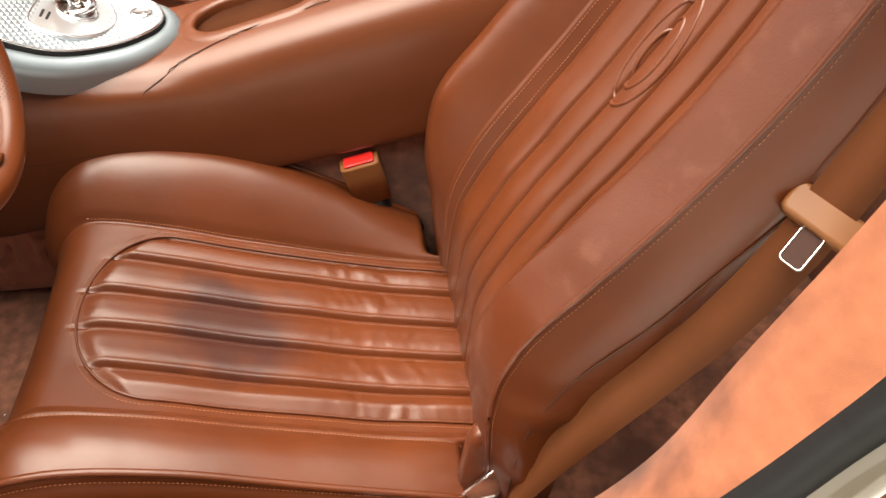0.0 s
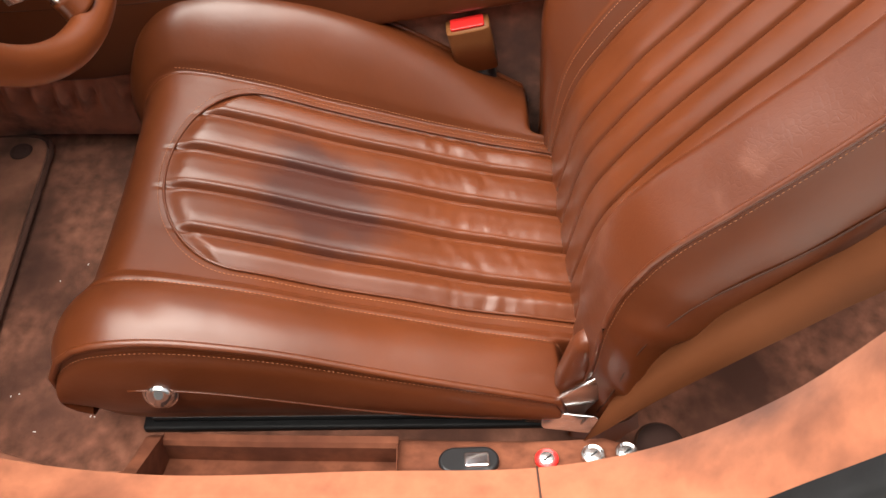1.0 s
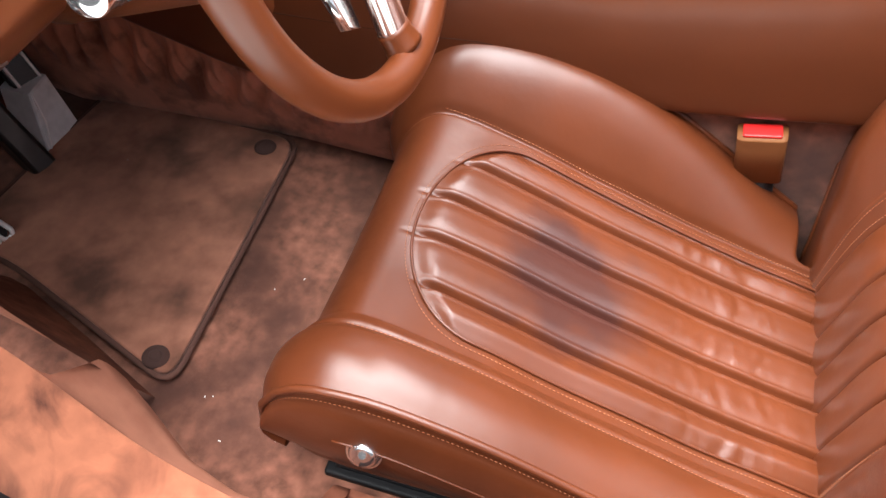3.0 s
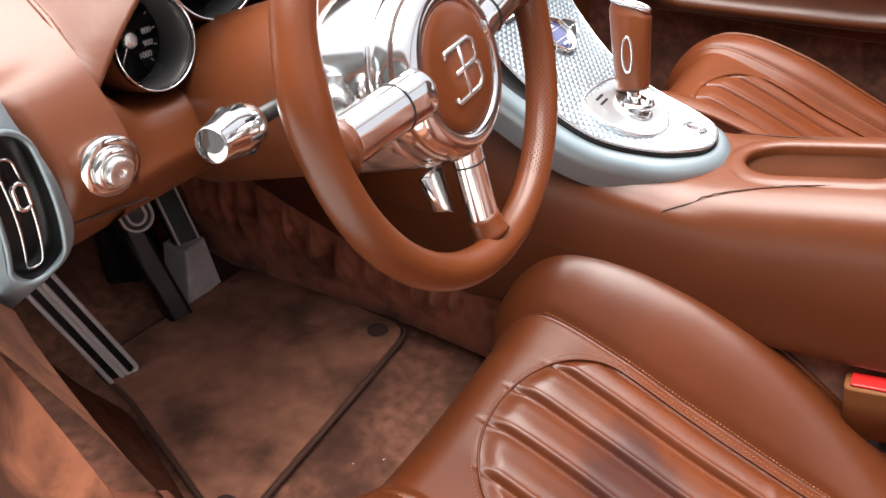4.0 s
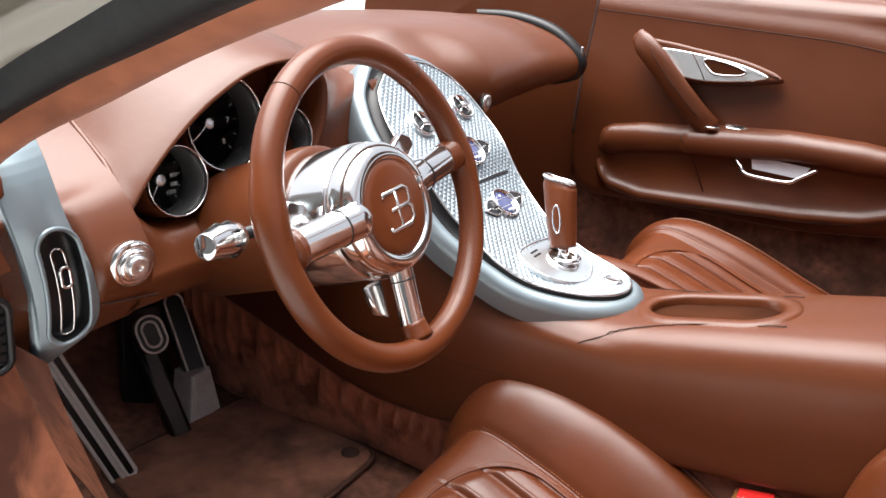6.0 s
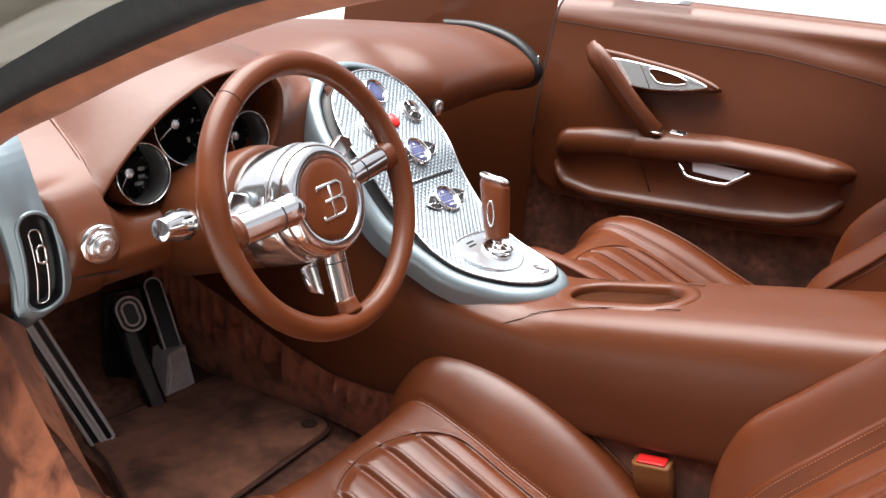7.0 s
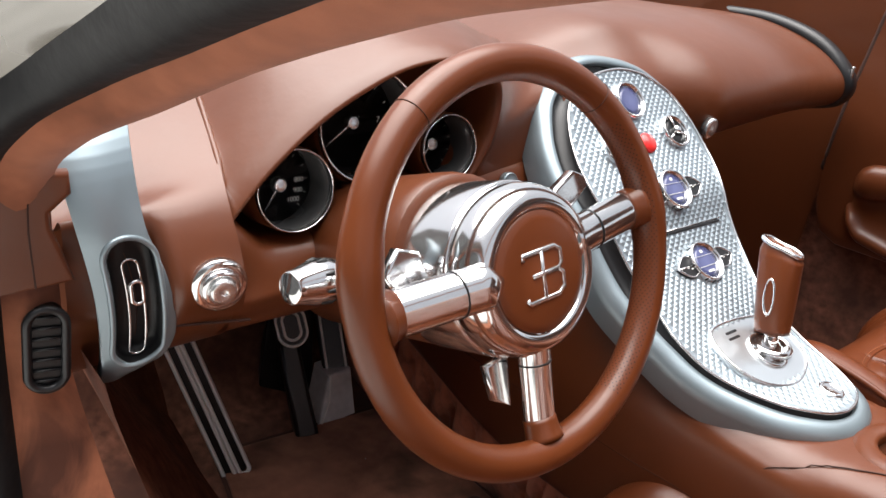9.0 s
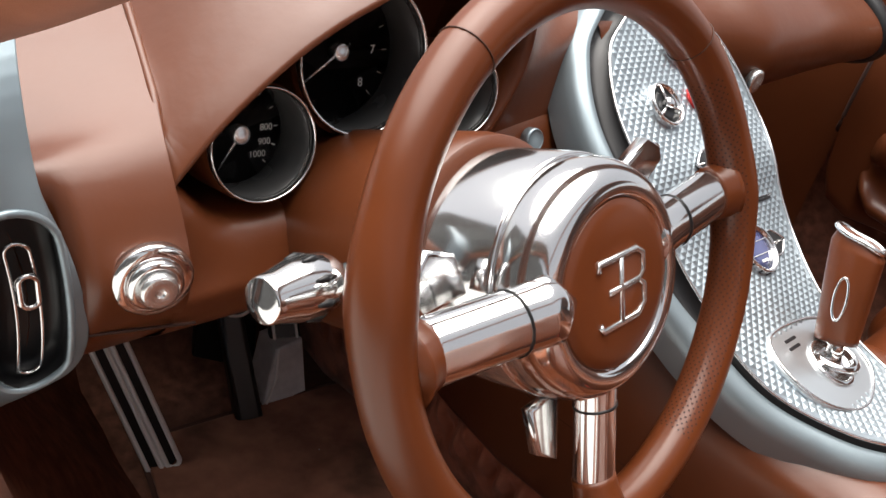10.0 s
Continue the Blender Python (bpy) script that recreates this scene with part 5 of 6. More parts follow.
part("gate_collar", turned([(0.026, 0.004), (0.026, 0.0075), (0.023, 0.0085), (0.020, 0.0065), (0.0, 0.006)], m @ Matrix.Translation((0.0, 0.0, 0.0)), 36), CHROME, lever, "round polished collar")
for k in (0, 1):
    part("gate_slot", plate(pill(0.022, 0.0035), m @ Matrix.Translation((-0.030 + 0.003 * k, 0.030 + 0.008 * k, 0.0035)), 0.002, 0.0004), BLACK, lever, "small black slot")
part("gaiter_ring", turned([(0.026, 0.004), (0.026, 0.009), (0.022, 0.012), (0.018, 0.009), (0.015, 0.004)], Matrix.Translation((0.002, -0.05, 0.402)), 32), CHROME, lever)
LB, LT = Vector((0.002, -0.050, 0.405)), Vector((0.022, -0.016, 0.520))
part("shaft", tube([LB, LB.lerp(LT, 0.2)], [0.009, 0.008], 16), CHROME, lever)
LM = facing(LB, LT - LB, (0, 1, 0))
rows = []
L = (LT - LB).length
for k in range(21):
    h = L * (0.16 + 0.84 * k / 20)
    a, b = 0.0155 + 0.004 * math.sin(math.pi * k / 20), 0.0195 + 0.006 * (k / 20)
    tip = 1.0 if k < 19 else 0.88
    rows.append([LM @ Vector((a * tip * math.copysign(abs(math.cos(w)) ** 0.7, math.cos(w)), b * tip * math.copysign(abs(math.sin(w)) ** 0.7, math.sin(w)), h + (0.010 * math.sin(w) if k > 14 else 0) * (k - 14) / 6)) for w in [2 * math.pi * q / 28 for q in range(28)]])
part("grip", sheet(rows, loop_v=True, caps=True), WHEEL_LEATHER, lever, "brown leather grip")
ringtop = [p.copy() for p in rows[-1]]
part("top_ring", tube(ringtop, 0.0028, 8, loop=True), CHROME, lever, "polished metal top ring")
ins = [LM @ Vector((-0.0185, 0.006 * x, L * 0.52 + y)) for x, y in [(math.cos(w), 0.021 * math.sin(w)) for w in [2 * math.pi * q / 24 for q in range(24)]]]
part("badge_inlay", tube(ins, 0.0016, 6, loop=True, up=(1, 0, 0)), CHROME, lever, "oval metal inlay")
small_key = thing("start_button", on_stack(-0.004, s_at(-0.125)), "small round polished metal start button", "button")
part("button", turned([(0.015, 0.0), (0.015, 0.003), (0.011, 0.005), (0.0105, 0.0035), (0.0, 0.004)], stack_pose(0.012, s_at(-0.128)), 28), CHROME, small_key)
dash_key = thing("dash_button", (0.18, 0.215, 0.574), "small round metal button in the dash", "button")
part("button", turned([(0.012, -0.006), (0.012, 0.003), (0.010, 0.005), (0.0, 0.0055)], facing((0.182, 0.213, 0.575), (-0.1, -1, -0.1)), 28, squash=1.3), BRUSHED, dash_key)

face_key = thing("column_button", (-0.203, 0.215, 0.545), "small round metal button in the dash face", "button")
part("button", turned([(0.011, -0.006), (0.011, 0.002), (0.0095, 0.004), (0.009, 0.003), (0.0, 0.0035)], facing((-0.203, 0.222, 0.540), (-0.1, -1, 0.35)), 28), GREY, face_key)

# ---- centre tunnel ----
def tunnel_row(y, half, top, shoulder, foot):
    """Half outline (x, z) from the middle of the top round the shoulder to the floor, mirrored."""
    side = [(0, top), (half * 0.45, top), (half * 0.72, top - 0.004), (half * 0.90, top - 0.018), (half, top - shoulder), (half + 0.004, (top - shoulder) * 0.67 + foot * 0.33), (half + 0.002, (top - shoulder) * 0.33 + foot * 0.67), (half - 0.004, foot), (half - 0.02, foot - 0.002)]
    pts = [(-x, z) for x, z in side[::-1]] + side[1:]
    return curve([(x, y, z) for x, z in pts], 10)


TUNNEL = [(-1.10, 0.125, 0.62, 0.05, 0.36), (-0.80, 0.125, 0.548, 0.05, 0.30), (-0.61, 0.125, 0.490, 0.05, 0.275), (-0.48, 0.125, 0.456, 0.05, 0.252), (-0.40, 0.123, 0.434, 0.05, 0.234), (-0.30, 0.120, 0.406, 0.05, 0.214), (-0.21, 0.118, 0.380, 0.048, 0.20),
          (-0.15, 0.120, 0.366, 0.036, 0.185), (-0.08, 0.128, 0.370, 0.040, 0.165), (0.0, 0.140, 0.386, 0.050, 0.155), (0.08, 0.145, 0.41, 0.09, 0.143), (0.18, 0.148, 0.47, 0.13, 0.139), (0.27, 0.15, 0.53, 0.17, 0.152), (0.45, 0.155, 0.56, 0.17, 0.20), (0.9, 0.17, 0.60, 0.17, 0.30)]
YS = sorted({round(-1.10 + 0.02 * k, 3) for k in range(101)} | {round(-0.41 + 0.004 * k, 3) for k in range(56)})
table = [[(row[0], row[c]) for row in TUNNEL] for c in range(1, 5)]
rows = [tunnel_row(y, *[interp(y, tb) for tb in table]) for y in YS]


def tunnel_top(y):
    return interp(y, table[1])


def on_tunnel(x, y, rise=0.0008):
    """The place on the tunnel's top at x, between the two nearest points of its outline."""
    row = min(rows, key=lambda r: abs(r[0].y - y))
    top = sorted((p.x, p.z) for p in row if p.z > interp(y, table[3]) + 0.01)
    return Vector((x, y, interp(x, top) + rise))


CUP_Y, CUP_W, CUP_L = -0.284, 0.092, 0.174


def in_tray(x, y, grow=0.0):
    r = CUP_W / 2 + grow
    return math.hypot(x, max(0.0, abs(y - CUP_Y) - (CUP_L / 2 - CUP_W / 2))) < r


def tray_hole(i, j):
    p = (rows[i][j] + rows[i + 1][j + 1]) / 2
    return p.z > 0.3 and in_tray(p.x, p.y, 0.003)


tunnel = part("centre_tunnel", sheet(rows, keep=lambda i, j: not tray_hole(i, j)), LEATHER, None, "saddle-brown leather centre tunnel between the seats", category="centre tunnel", kind="structure")
cup = thing("console_tray", (0, -0.3, 0.36), "open leather-lined tray in the tunnel top", "console tray")
rim_line = pill(CUP_W, CUP_L, 14)


def tray_ring(grow, rise):
    out = []
    for x, y in rim_line:
        d = Vector((x, max(0.0, abs(y) - (CUP_L - CUP_W) / 2) * (1 if y > 0 else -1), 0)).normalized()
        q = Vector((x, y + CUP_Y, 0)) + d * grow
        out.append(Vector((q.x, q.y, tunnel_top(q.y) - 0.25 * q.x ** 2 + rise)))
    return out


part("surround", sheet([tray_ring(g, r) for g, r in ((-0.002, -0.012), (-0.0015, -0.002), (0.0, 0.002), (0.004, 0.0040), (0.014, 0.0042), (0.021, 0.0025), (0.024, -0.002))], loop_v=True), LEATHER, cup, "padded leather surround")
# the well's shade sits in its lining colour
part("well", sheet([tray_ring(g, r) for g, r in ((-0.002, -0.010), (-0.003, -0.09), (-0.008, -0.10))], loop_v=True, caps=True), SHADE_LINING, cup, "well with its shade in the lining colour")
for side in (-1, 1):
    seam = [(side * (interp(y, table[0]) + 0.0035), y, z) for y, z in [(0.30 - 0.02 * k, 0.262 - 0.05 * abs(0.30 - 0.02 * k + 0.05)) for k in range(20)]]
    part("lower_seam", tube(seam, 0.0008, 6), SEAM, tunnel, "dark seam line")
    seam = curve([(side * 0.1235, -0.082, 0.262), (side * 0.1262, -0.10, 0.295), (side * 0.1235, -0.122, 0.322)], 6)
    for k in range(60):
        y = -0.14 - 0.245 * k / 59
        x = interp(y, [(-0.385, 0.060), (-0.34, 0.062), (-0.30, 0.065), (-0.26, 0.070), (-0.23, 0.076), (-0.20, 0.086), (-0.18, 0.095), (-0.16, 0.106), (-0.14, 0.116)])
        seam.append(on_tunnel(side * x, y, 0.0014))
    part("panel_seam", tube(seam, 0.0008, 6), SEAM, tunnel, "dark seam line")
# carpeted foot of the tunnel beside the seats, and the suede skirt in the footwell
for side in (-1, 1):
    rows = [[(side * (0.105 - 0.02 * k), y, 0.32 - 0.34 * k) for k in (0, 0.3, 0.6, 1)] for y in (-1.1, -0.8, -0.5, -0.3, -0.1, 0.02)]
    part("tunnel_foot", sheet(rows), CARPET, None, "brown carpeted foot of the tunnel", category="tunnel foot", kind="structure")
    rows = []
    for i in range(181):
        y = -0.08 + 0.80 * i / 180
        top, half = interp(y, table[3]) + 0.004, interp(y, table[0])
        row = []
        for k in range(13):
            t = k / 12
            wr = 0.010 * (math.sin(y * 190 + 8 * math.sin(y * 9) - 6 * t) + 0.5 * math.sin(y * 390 + t * 5)) * math.sin(math.pi * min(1, t * 1.2)) ** 2 * smooth01((y - 0.02) / 0.1)
            row.append((side * (half - 0.008 - (half - 0.106) * t ** 0.9 + wr), y, top + (floor_z(y) + 0.032 - top) * t))
        row += [(side * 0.094, y, floor_z(y) + 0.012), (side * 0.078, y, floor_z(y) + 0.002)]
        rows.append(row)
    part("tunnel_skirt", sheet(rows), SKIRT, None, "wrinkled tan suede skirt along the tunnel foot", category="tunnel skirt", kind="structure")

# ---- passenger door ----
door = thing("passenger_door", (0.76, -0.1, 0.1), "closed saddle-brown leather passenger door panel", "car door")


def door_x(y, z):
    return 0.745 + 0.03 * smooth01((z - 0.5) / 0.25) + 0.02 * (1 - smooth01((z - 0.15) / 0.15))


def door_top(y):
    return interp(y, [(0.30, 0.735), (0.10, 0.752), (-0.03, 0.757), (-0.46, 0.766), (-1.2, 0.79)])


def door_foot(y):
    """The panel's lower edge, rounded up at its front corner."""
    return interp(y, [(0.272, 0.442), (0.262, 0.355), (0.240, 0.306), (0.200, 0.290), (0.009, 0.306), (-0.135, 0.312), (-0.268, 0.321), (-0.39, 0.342), (-0.469, 0.358), (-1.2, 0.45)])


def door_row(y):
    """From the foot over a soft crease below the shoulder to the top edge."""
    top, foot = door_top(y), door_foot(y)
    row = []
    for k in range(31):
        z = foot + (0.68 - foot) * k / 20 if k <= 20 else 0.68 + (top - 0.68) * (k - 20) / 10
        crease = 0.716 - 0.15 * max(0.0, -y - 0.24) ** 1.3
        row.append((door_x(y, z) - 0.01 * math.sin(math.pi * (z - 0.1) / 0.68) + 0.016 * smooth01((z - crease) / 0.05), y, z))
    x = row[-1][0]
    row = [(row[0][0] + 0.030, y, row[0][2] + 0.004), (row[0][0] + 0.004, y, row[0][2] - 0.003)] + row
    return row + [(x + 0.006, y, top + 0.010), (x + 0.020, y, top + 0.022), (x + 0.045, y, top + 0.030), (x + 0.075, y, top + 0.034)]


part("panel", sheet([door_row(0.27 - 0.010 * k) for k in range(12)] + [door_row(0.13 - 0.03 * k) for k in range(43)]), LEATHER, door, "smooth leather panel with a rolled shoulder")
part("lower_panel", sheet([[(0.775, y, z) for z in (0.0, 0.15, 0.3, 0.5)] for y in (0.40, 0.1, -0.3, -0.7, -1.1)]), CARPET, door, "dark carpeted lower part of the door")
part("panel_edge", tube([(p[0] + 0.002, 0.274, p[2]) for p in door_row(0.27)], 0.0035, 6), DARK_TRIM, door, "dark gap at the front edge")
seam = []
for y in [0.265 - 0.02 * k for k in range(66)]:
    z = 0.712 - 0.15 * max(0.0, -y - 0.24) ** 1.3
    seam.append((interp(z, [(p[2], p[0]) for p in door_row(y)[2:33]]), y, z))
part("shoulder_seam", tube(seam, 0.0010, 6), SEAM, door, "fine seam below the shoulder")
part("glass_seal", tube([(door_row(y)[-1][0] + 0.002, y, door_top(y) + 0.036) for y in [0.27 - 0.05 * k for k in range(29)]], 0.006, 8), STRIP, door, "bright strip along the window slot")
demister = thing("demister_grille", (0.80, 0.05, 0.78), "bright metal demister grille on the door top", "grille")
for k in range(4):
    part("bar", tube([(0.796 + 0.008 * k, 0.15, door_top(0.15) + 0.032 + 0.002 * k), (0.796 + 0.008 * k, -0.045, door_top(-0.045) + 0.032 + 0.002 * k)], 0.0022, 6), CHROME, demister)
ARM_TOP = [(0.222, 0.430), (0.200, 0.452), (0.178, 0.464), (0.105, 0.482), (0.019, 0.493), (-0.069, 0.508), (-0.204, 0.525), (-0.349, 0.530), (-0.442, 0.525), (-0.494, 0.516), (-0.512, 0.505)]
ARM_LIP = [(0.222, 0.420), (0.200, 0.405), (0.154, 0.405), (0.128, 0.416), (0.012, 0.438), (-0.074, 0.446), (-0.245, 0.472), (-0.367, 0.474), (-0.477, 0.487), (-0.512, 0.500)]
ARM_LOW = [(0.222, 0.410), (0.204, 0.378), (0.161, 0.338), (0.081, 0.328), (-0.064, 0.342), (-0.263, 0.364), (-0.382, 0.385), (-0.436, 0.407), (-0.482, 0.449), (-0.512, 0.495)]
rows = []
for y in [0.222 - 0.734 * k / 90 for k in range(91)]:
    zt, zl, zb = interp(y, ARM_TOP), interp(y, ARM_LIP), interp(y, ARM_LOW)
    t = smooth01((y + 0.515) / 0.08) * smooth01((0.226 - y) / 0.05)
    deep = min(0.010, 0.3 * (zl - zb))
    pad = 1.0 if y < -0.002 else 0.72
    row = [(0.752, zt + 0.003), (0.735, zt + 0.001), (0.712, zt - 0.004), (0.698, zt - 0.3 * (zt - zl)), (0.694, zt - 0.55 * (zt - zl)), (0.697, zl + 0.12 * (zt - zl)), (0.704, zl)]
    row = [(0.735 - (0.735 - px) * pad if px < 0.735 else px, pz) for px, pz in row]
    row += [(0.721, zl - 0.4 * deep), (0.726, zl - deep), (0.727, 0.5 * zl + 0.5 * zb), (0.726, zb + deep), (0.718, zb + 0.002), (0.711, zb - 0.006), (0.712, zb - 0.016), (0.726, zb - 0.024), (0.752, zb - 0.027)]
    rows.append([(0.754 - (0.754 - px) * t, y, pz) for px, pz in row])
part("armrest", sheet(rows), LEATHER, door, "padded leather armrest above a lipped door pocket")
part("armrest_joint", tube([(0.694, 0.004, 0.478), (0.692, 0.0, 0.470), (0.699, -0.004, 0.462), (0.720, -0.03, 0.42), (0.724, -0.06, 0.36)], 0.0012, 6), DARK_TRIM, door, "dark joint line")
part("pull_strap", tube(curve([(0.716, 0.146, 0.672), (0.699, 0.122, 0.657), (0.690, 0.085, 0.629), (0.694, 0.03, 0.575), (0.705, -0.02, 0.527), (0.716, -0.050, 0.501)], 6), [0.018 + 0.008 * smooth01(k / 8) for k in range(31)], 18, flat=0.5, up=(1, 0, 0)), LEATHER, door, "diagonal leather pull strap")
part("strap_seam", tube(curve([(0.681, 0.100, 0.655), (0.6735, 0.080, 0.630), (0.6795, 0.025, 0.573), (0.6905, -0.024, 0.526)], 6), 0.0009, 6), SEAM, door, "dark seam along the strap")
part("strap_foot", turned([(0.018, -0.002), (0.018, 0.003), (0.015, 0.005), (0, 0.005)], Matrix.Translation((0.713, -0.052, 0.505)), 24), CHROME, door, "polished strap foot")
HX = 0.716
lever_plate = curve([(0.101, 0.640, 0), (0.087, 0.651, 0), (0.018, 0.651, 0), (-0.079, 0.643, 0), (-0.141, 0.628, 0), (-0.138, 0.618, 0), (-0.095, 0.607, 0), (-0.023, 0.595, 0), (0.038, 0.598, 0), (0.077, 0.615, 0)], 5, loop=True)
HM = facing((HX + 0.010, 0, 0.625), (-1, 0, 0.28))
handle = part("door_handle", plate([(-p.x, p.y - 0.625) for p in lever_plate], HM, 0.016, 0.0028), BRUSHED, door, "satin metal inner door handle")
hollow = curve([(-0.008, 0.636, 0), (-0.021, 0.642, 0), (-0.068, 0.637, 0), (-0.100, 0.627, 0), (-0.084, 0.617, 0), (-0.040, 0.613, 0), (-0.021, 0.623, 0)], 4, loop=True)
# dark plate in place of a recess, its shade given as colour
part("hollow", plate([(-p.x, p.y - 0.625) for p in hollow], HM, 0.0178, 0.0005), SHADE_LINING, handle, "flat dark plate for the shaded finger hollow")
part("hollow_rim", tube([HM @ Vector((-p.x, p.y - 0.625, 0.0175)) for p in hollow], 0.0022, 6, loop=True, up=(1, 0, 0)), CHROME, handle, "bright rim")
part("split_line", tube([HM @ Vector((-0.020, 0.024, 0.0160)), HM @ Vector((-0.002, 0.003, 0.0164)), HM @ Vector((0.020, -0.027, 0.0160))], 0.0010, 6), DARK_TRIM, handle)
housing = curve([(0.128, 0.664, 0), (0.080, 0.668, 0), (0.018, 0.663, 0), (-0.079, 0.654, 0), (-0.140, 0.641, 0), (-0.170, 0.629, 0), (-0.168, 0.620, 0), (-0.140, 0.613, 0), (-0.095, 0.604, 0), (-0.023, 0.593, 0), (0.045, 0.594, 0), (0.090, 0.612, 0)], 5, loop=True)
part("handle_housing", plate([(-p.x, p.y - 0.625) for p in housing], HM @ Matrix.Translation((0, 0, -0.016)), 0.0275, 0.006), LEATHER, door, "raised leather housing round the handle")
part("window_switch", plate(pill(0.050, 0.018), facing((0.728, -0.102, 0.508), (-0.35, 0, 1), (1, 0, 0)), 0.006, 0.003), CHROME, door, "bright metal window switch")
part("switch_key", plate(pill(0.020, 0.009), facing((0.7265, -0.106, 0.5142), (-0.35, 0, 1), (1, 0, 0)), 0.0016, 0.0006), BLACK, door, "dark window switch key")
pull = [(0.712, -0.118, 0.450), (0.702, -0.132, 0.438), (0.696, -0.152, 0.425), (0.694, -0.230, 0.427), (0.697, -0.252, 0.440), (0.704, -0.282, 0.463)]
part("pocket_pull", tube(curve(pull, 5), 0.0045, 8), CHROME, door, "bright metal pocket frame")
# pale plate: the lit look of the pocket's plastic is given as colour
part("pocket_glow", plate([(-0.05, -0.011), (0.05, -0.011), (0.062, 0.016), (-0.058, 0.016)], facing((0.712, -0.205, 0.447), (-1, 0, 0.1)), 0.002, 0.0005), LIT_POCKET, door, "pale plate for the lit inside of the door pocket")
edge = curve([(0.618, 0.50, 0.682), (0.620, 0.41, 0.685), (0.622, 0.315, 0.668), (0.624, 0.255, 0.634), (0.625, 0.236, 0.600), (0.624, 0.253, 0.568), (0.622, 0.30, 0.552)], 6)
centre = Vector((0.64, 0.36, 0.60))
part("dash_vent", sheet([[p + (p - centre).normalized() * r + Vector((dx, 0, 0)) for dx, r in ((-0.006, -0.006), (-0.003, 0.004), (0.008, 0.009), (0.026, 0.009), (0.040, 0.002), (0.044, -0.02))] for p in edge]), BLACK, dash, "black curved end vent of the dash")
part("vent_tab", plate(rounded_box(0.006, 0.034, 0.002), facing((0.636, 0.238, 0.622), (-0.8, -1, 0.25)), 0.006, 0.002), CHROME, dash, "bright metal vent tab")

# ---- footwell things ----
mat_shape = [(-0.100, 0.192), (-0.070, 0.53), (-0.40, 0.56), (-0.425, 0.45), (-0.535, 0.172)]
dense = []
for i, (x, y) in enumerate(mat_shape):
    a, b, c = Vector(mat_shape[i - 1]), Vector((x, y)), Vector(mat_shape[(i + 1) % 5])
    for t in range(5):
        k = t / 4
        p, q = b + (a - b).normalized() * 0.035, b + (c - b).normalized() * 0.035
        v = p * (1 - k) ** 2 + b * 2 * k * (1 - k) + q * k * k
        dense.append((v.x, v.y))
floor_mat = thing("floor_mat", (-0.33, 0.35, -0.02), "brown pile floor mat with dark bound edge", "floor mat")


def mat_plate(shape, thick, r):
    bm = plate(shape, Matrix.Identity(4), thick, r)
    for v in bm.verts:
        v.co.z += floor_z(v.co.y) + 0.004
    return bm


part("carpet_top", mat_plate([(x * 0.98 - 0.0066, y * 0.975 + 0.0085) for x, y in dense], 0.0125, 0.003), MAT_PILE, floor_mat)
part("binding", tube([(x, y, floor_z(y) + 0.011) for x, y in dense], 0.0040, 8, loop=True), BINDING, floor_mat, "dark bound edge")
for x, y in ((-0.133, 0.232), (-0.505, 0.205)):
    part("button", turned([(0.016, 0.0), (0.016, 0.004), (0.011, 0.007), (0.008, 0.006), (0.006, 0.009), (0, 0.009)], Matrix.Translation((x, y, floor_z(y) + 0.014)), 24), DARK_TRIM, floor_mat, "dark fastening button")


def strip_pad(name, foot, top, width, label, loops, body=BLACK, depth=0.012):
    """A long pedal pad with metal strips looped round black rubber."""
    pedal = thing(name, foot, label, "pedal")
    a, b = Vector(foot), Vector(top)
    up = (b - a).normalized()
    nrm = Vector((-0.35, -1, 0.35))
    nrm = (nrm - up * nrm.dot(up)).normalized()
    m = facing((a + b) / 2, nrm, up)
    L = (b - a).length
    part("pad", plate(pill(width, L), m @ Matrix.Translation((0, 0, -depth)), depth, 0.003), body, pedal, "black rubber pad")
    for w in loops:
        part("strip", tube([m @ Vector((x, y, 0.001)) for x, y in pill(w, L - (width - w))], 0.0024, 6, loop=True, up=nrm), STRIP, pedal, "bright metal strip")
    return pedal, m, L


rest, m, L = strip_pad("footrest", (-0.392, 0.492, -0.030), (-0.462, 0.60, 0.215), 0.044, "footrest with bright metal strips", ())
for x in (-0.0115, 0.0115):
    part("strip", tube([m @ Vector((x + px, py, 0.002)) for px, py in pill(0.0165, L)], 0.0034, 6, loop=True, up=m.to_3x3() @ Vector((0, 0, 1))), STRIP, rest, "bright metal strip")
acc, m, L = strip_pad("accelerator_pedal", (-0.168, 0.562, 0.022), (-0.150, 0.665, 0.175), 0.046, "floor-hinged accelerator with bright metal loop", (0.034,))
front = [Vector(p) for p in ((-0.221, 0.538, -0.035), (-0.145, 0.537, -0.035), (-0.145, 0.566, 0.048), (-0.193, 0.562, 0.048))]
back = [p + Vector((0.004, 0.05, -0.004)) for p in front]
bm = sheet([[p.lerp(front[0].lerp(front[2], 0.5), 0.05) + Vector((0, -0.003, 0)) for p in front], front, back], loop_v=True, caps=True)
part("heel", bm, HEEL, acc, "grey metal heel of the pedal", smooth=False)
part("heel_edge", tube([front[0] + Vector((0.004, -0.004, 0.003)), front[0].lerp(front[3], 0.5) + Vector((0.010, -0.005, 0)), front[3] + Vector((0.003, -0.003, 0))], 0.0016, 6), STRIP, acc, "thin bright edge of the heel")
part("housing", plate([(-0.075, -0.10), (0.025, -0.10), (0.02, 0.10), (-0.055, 0.10)], facing((-0.185, 0.675, 0.05), (-0.35, -1, 0.2)), 0.02, 0.004), BLACK, acc, "black pedal housing")
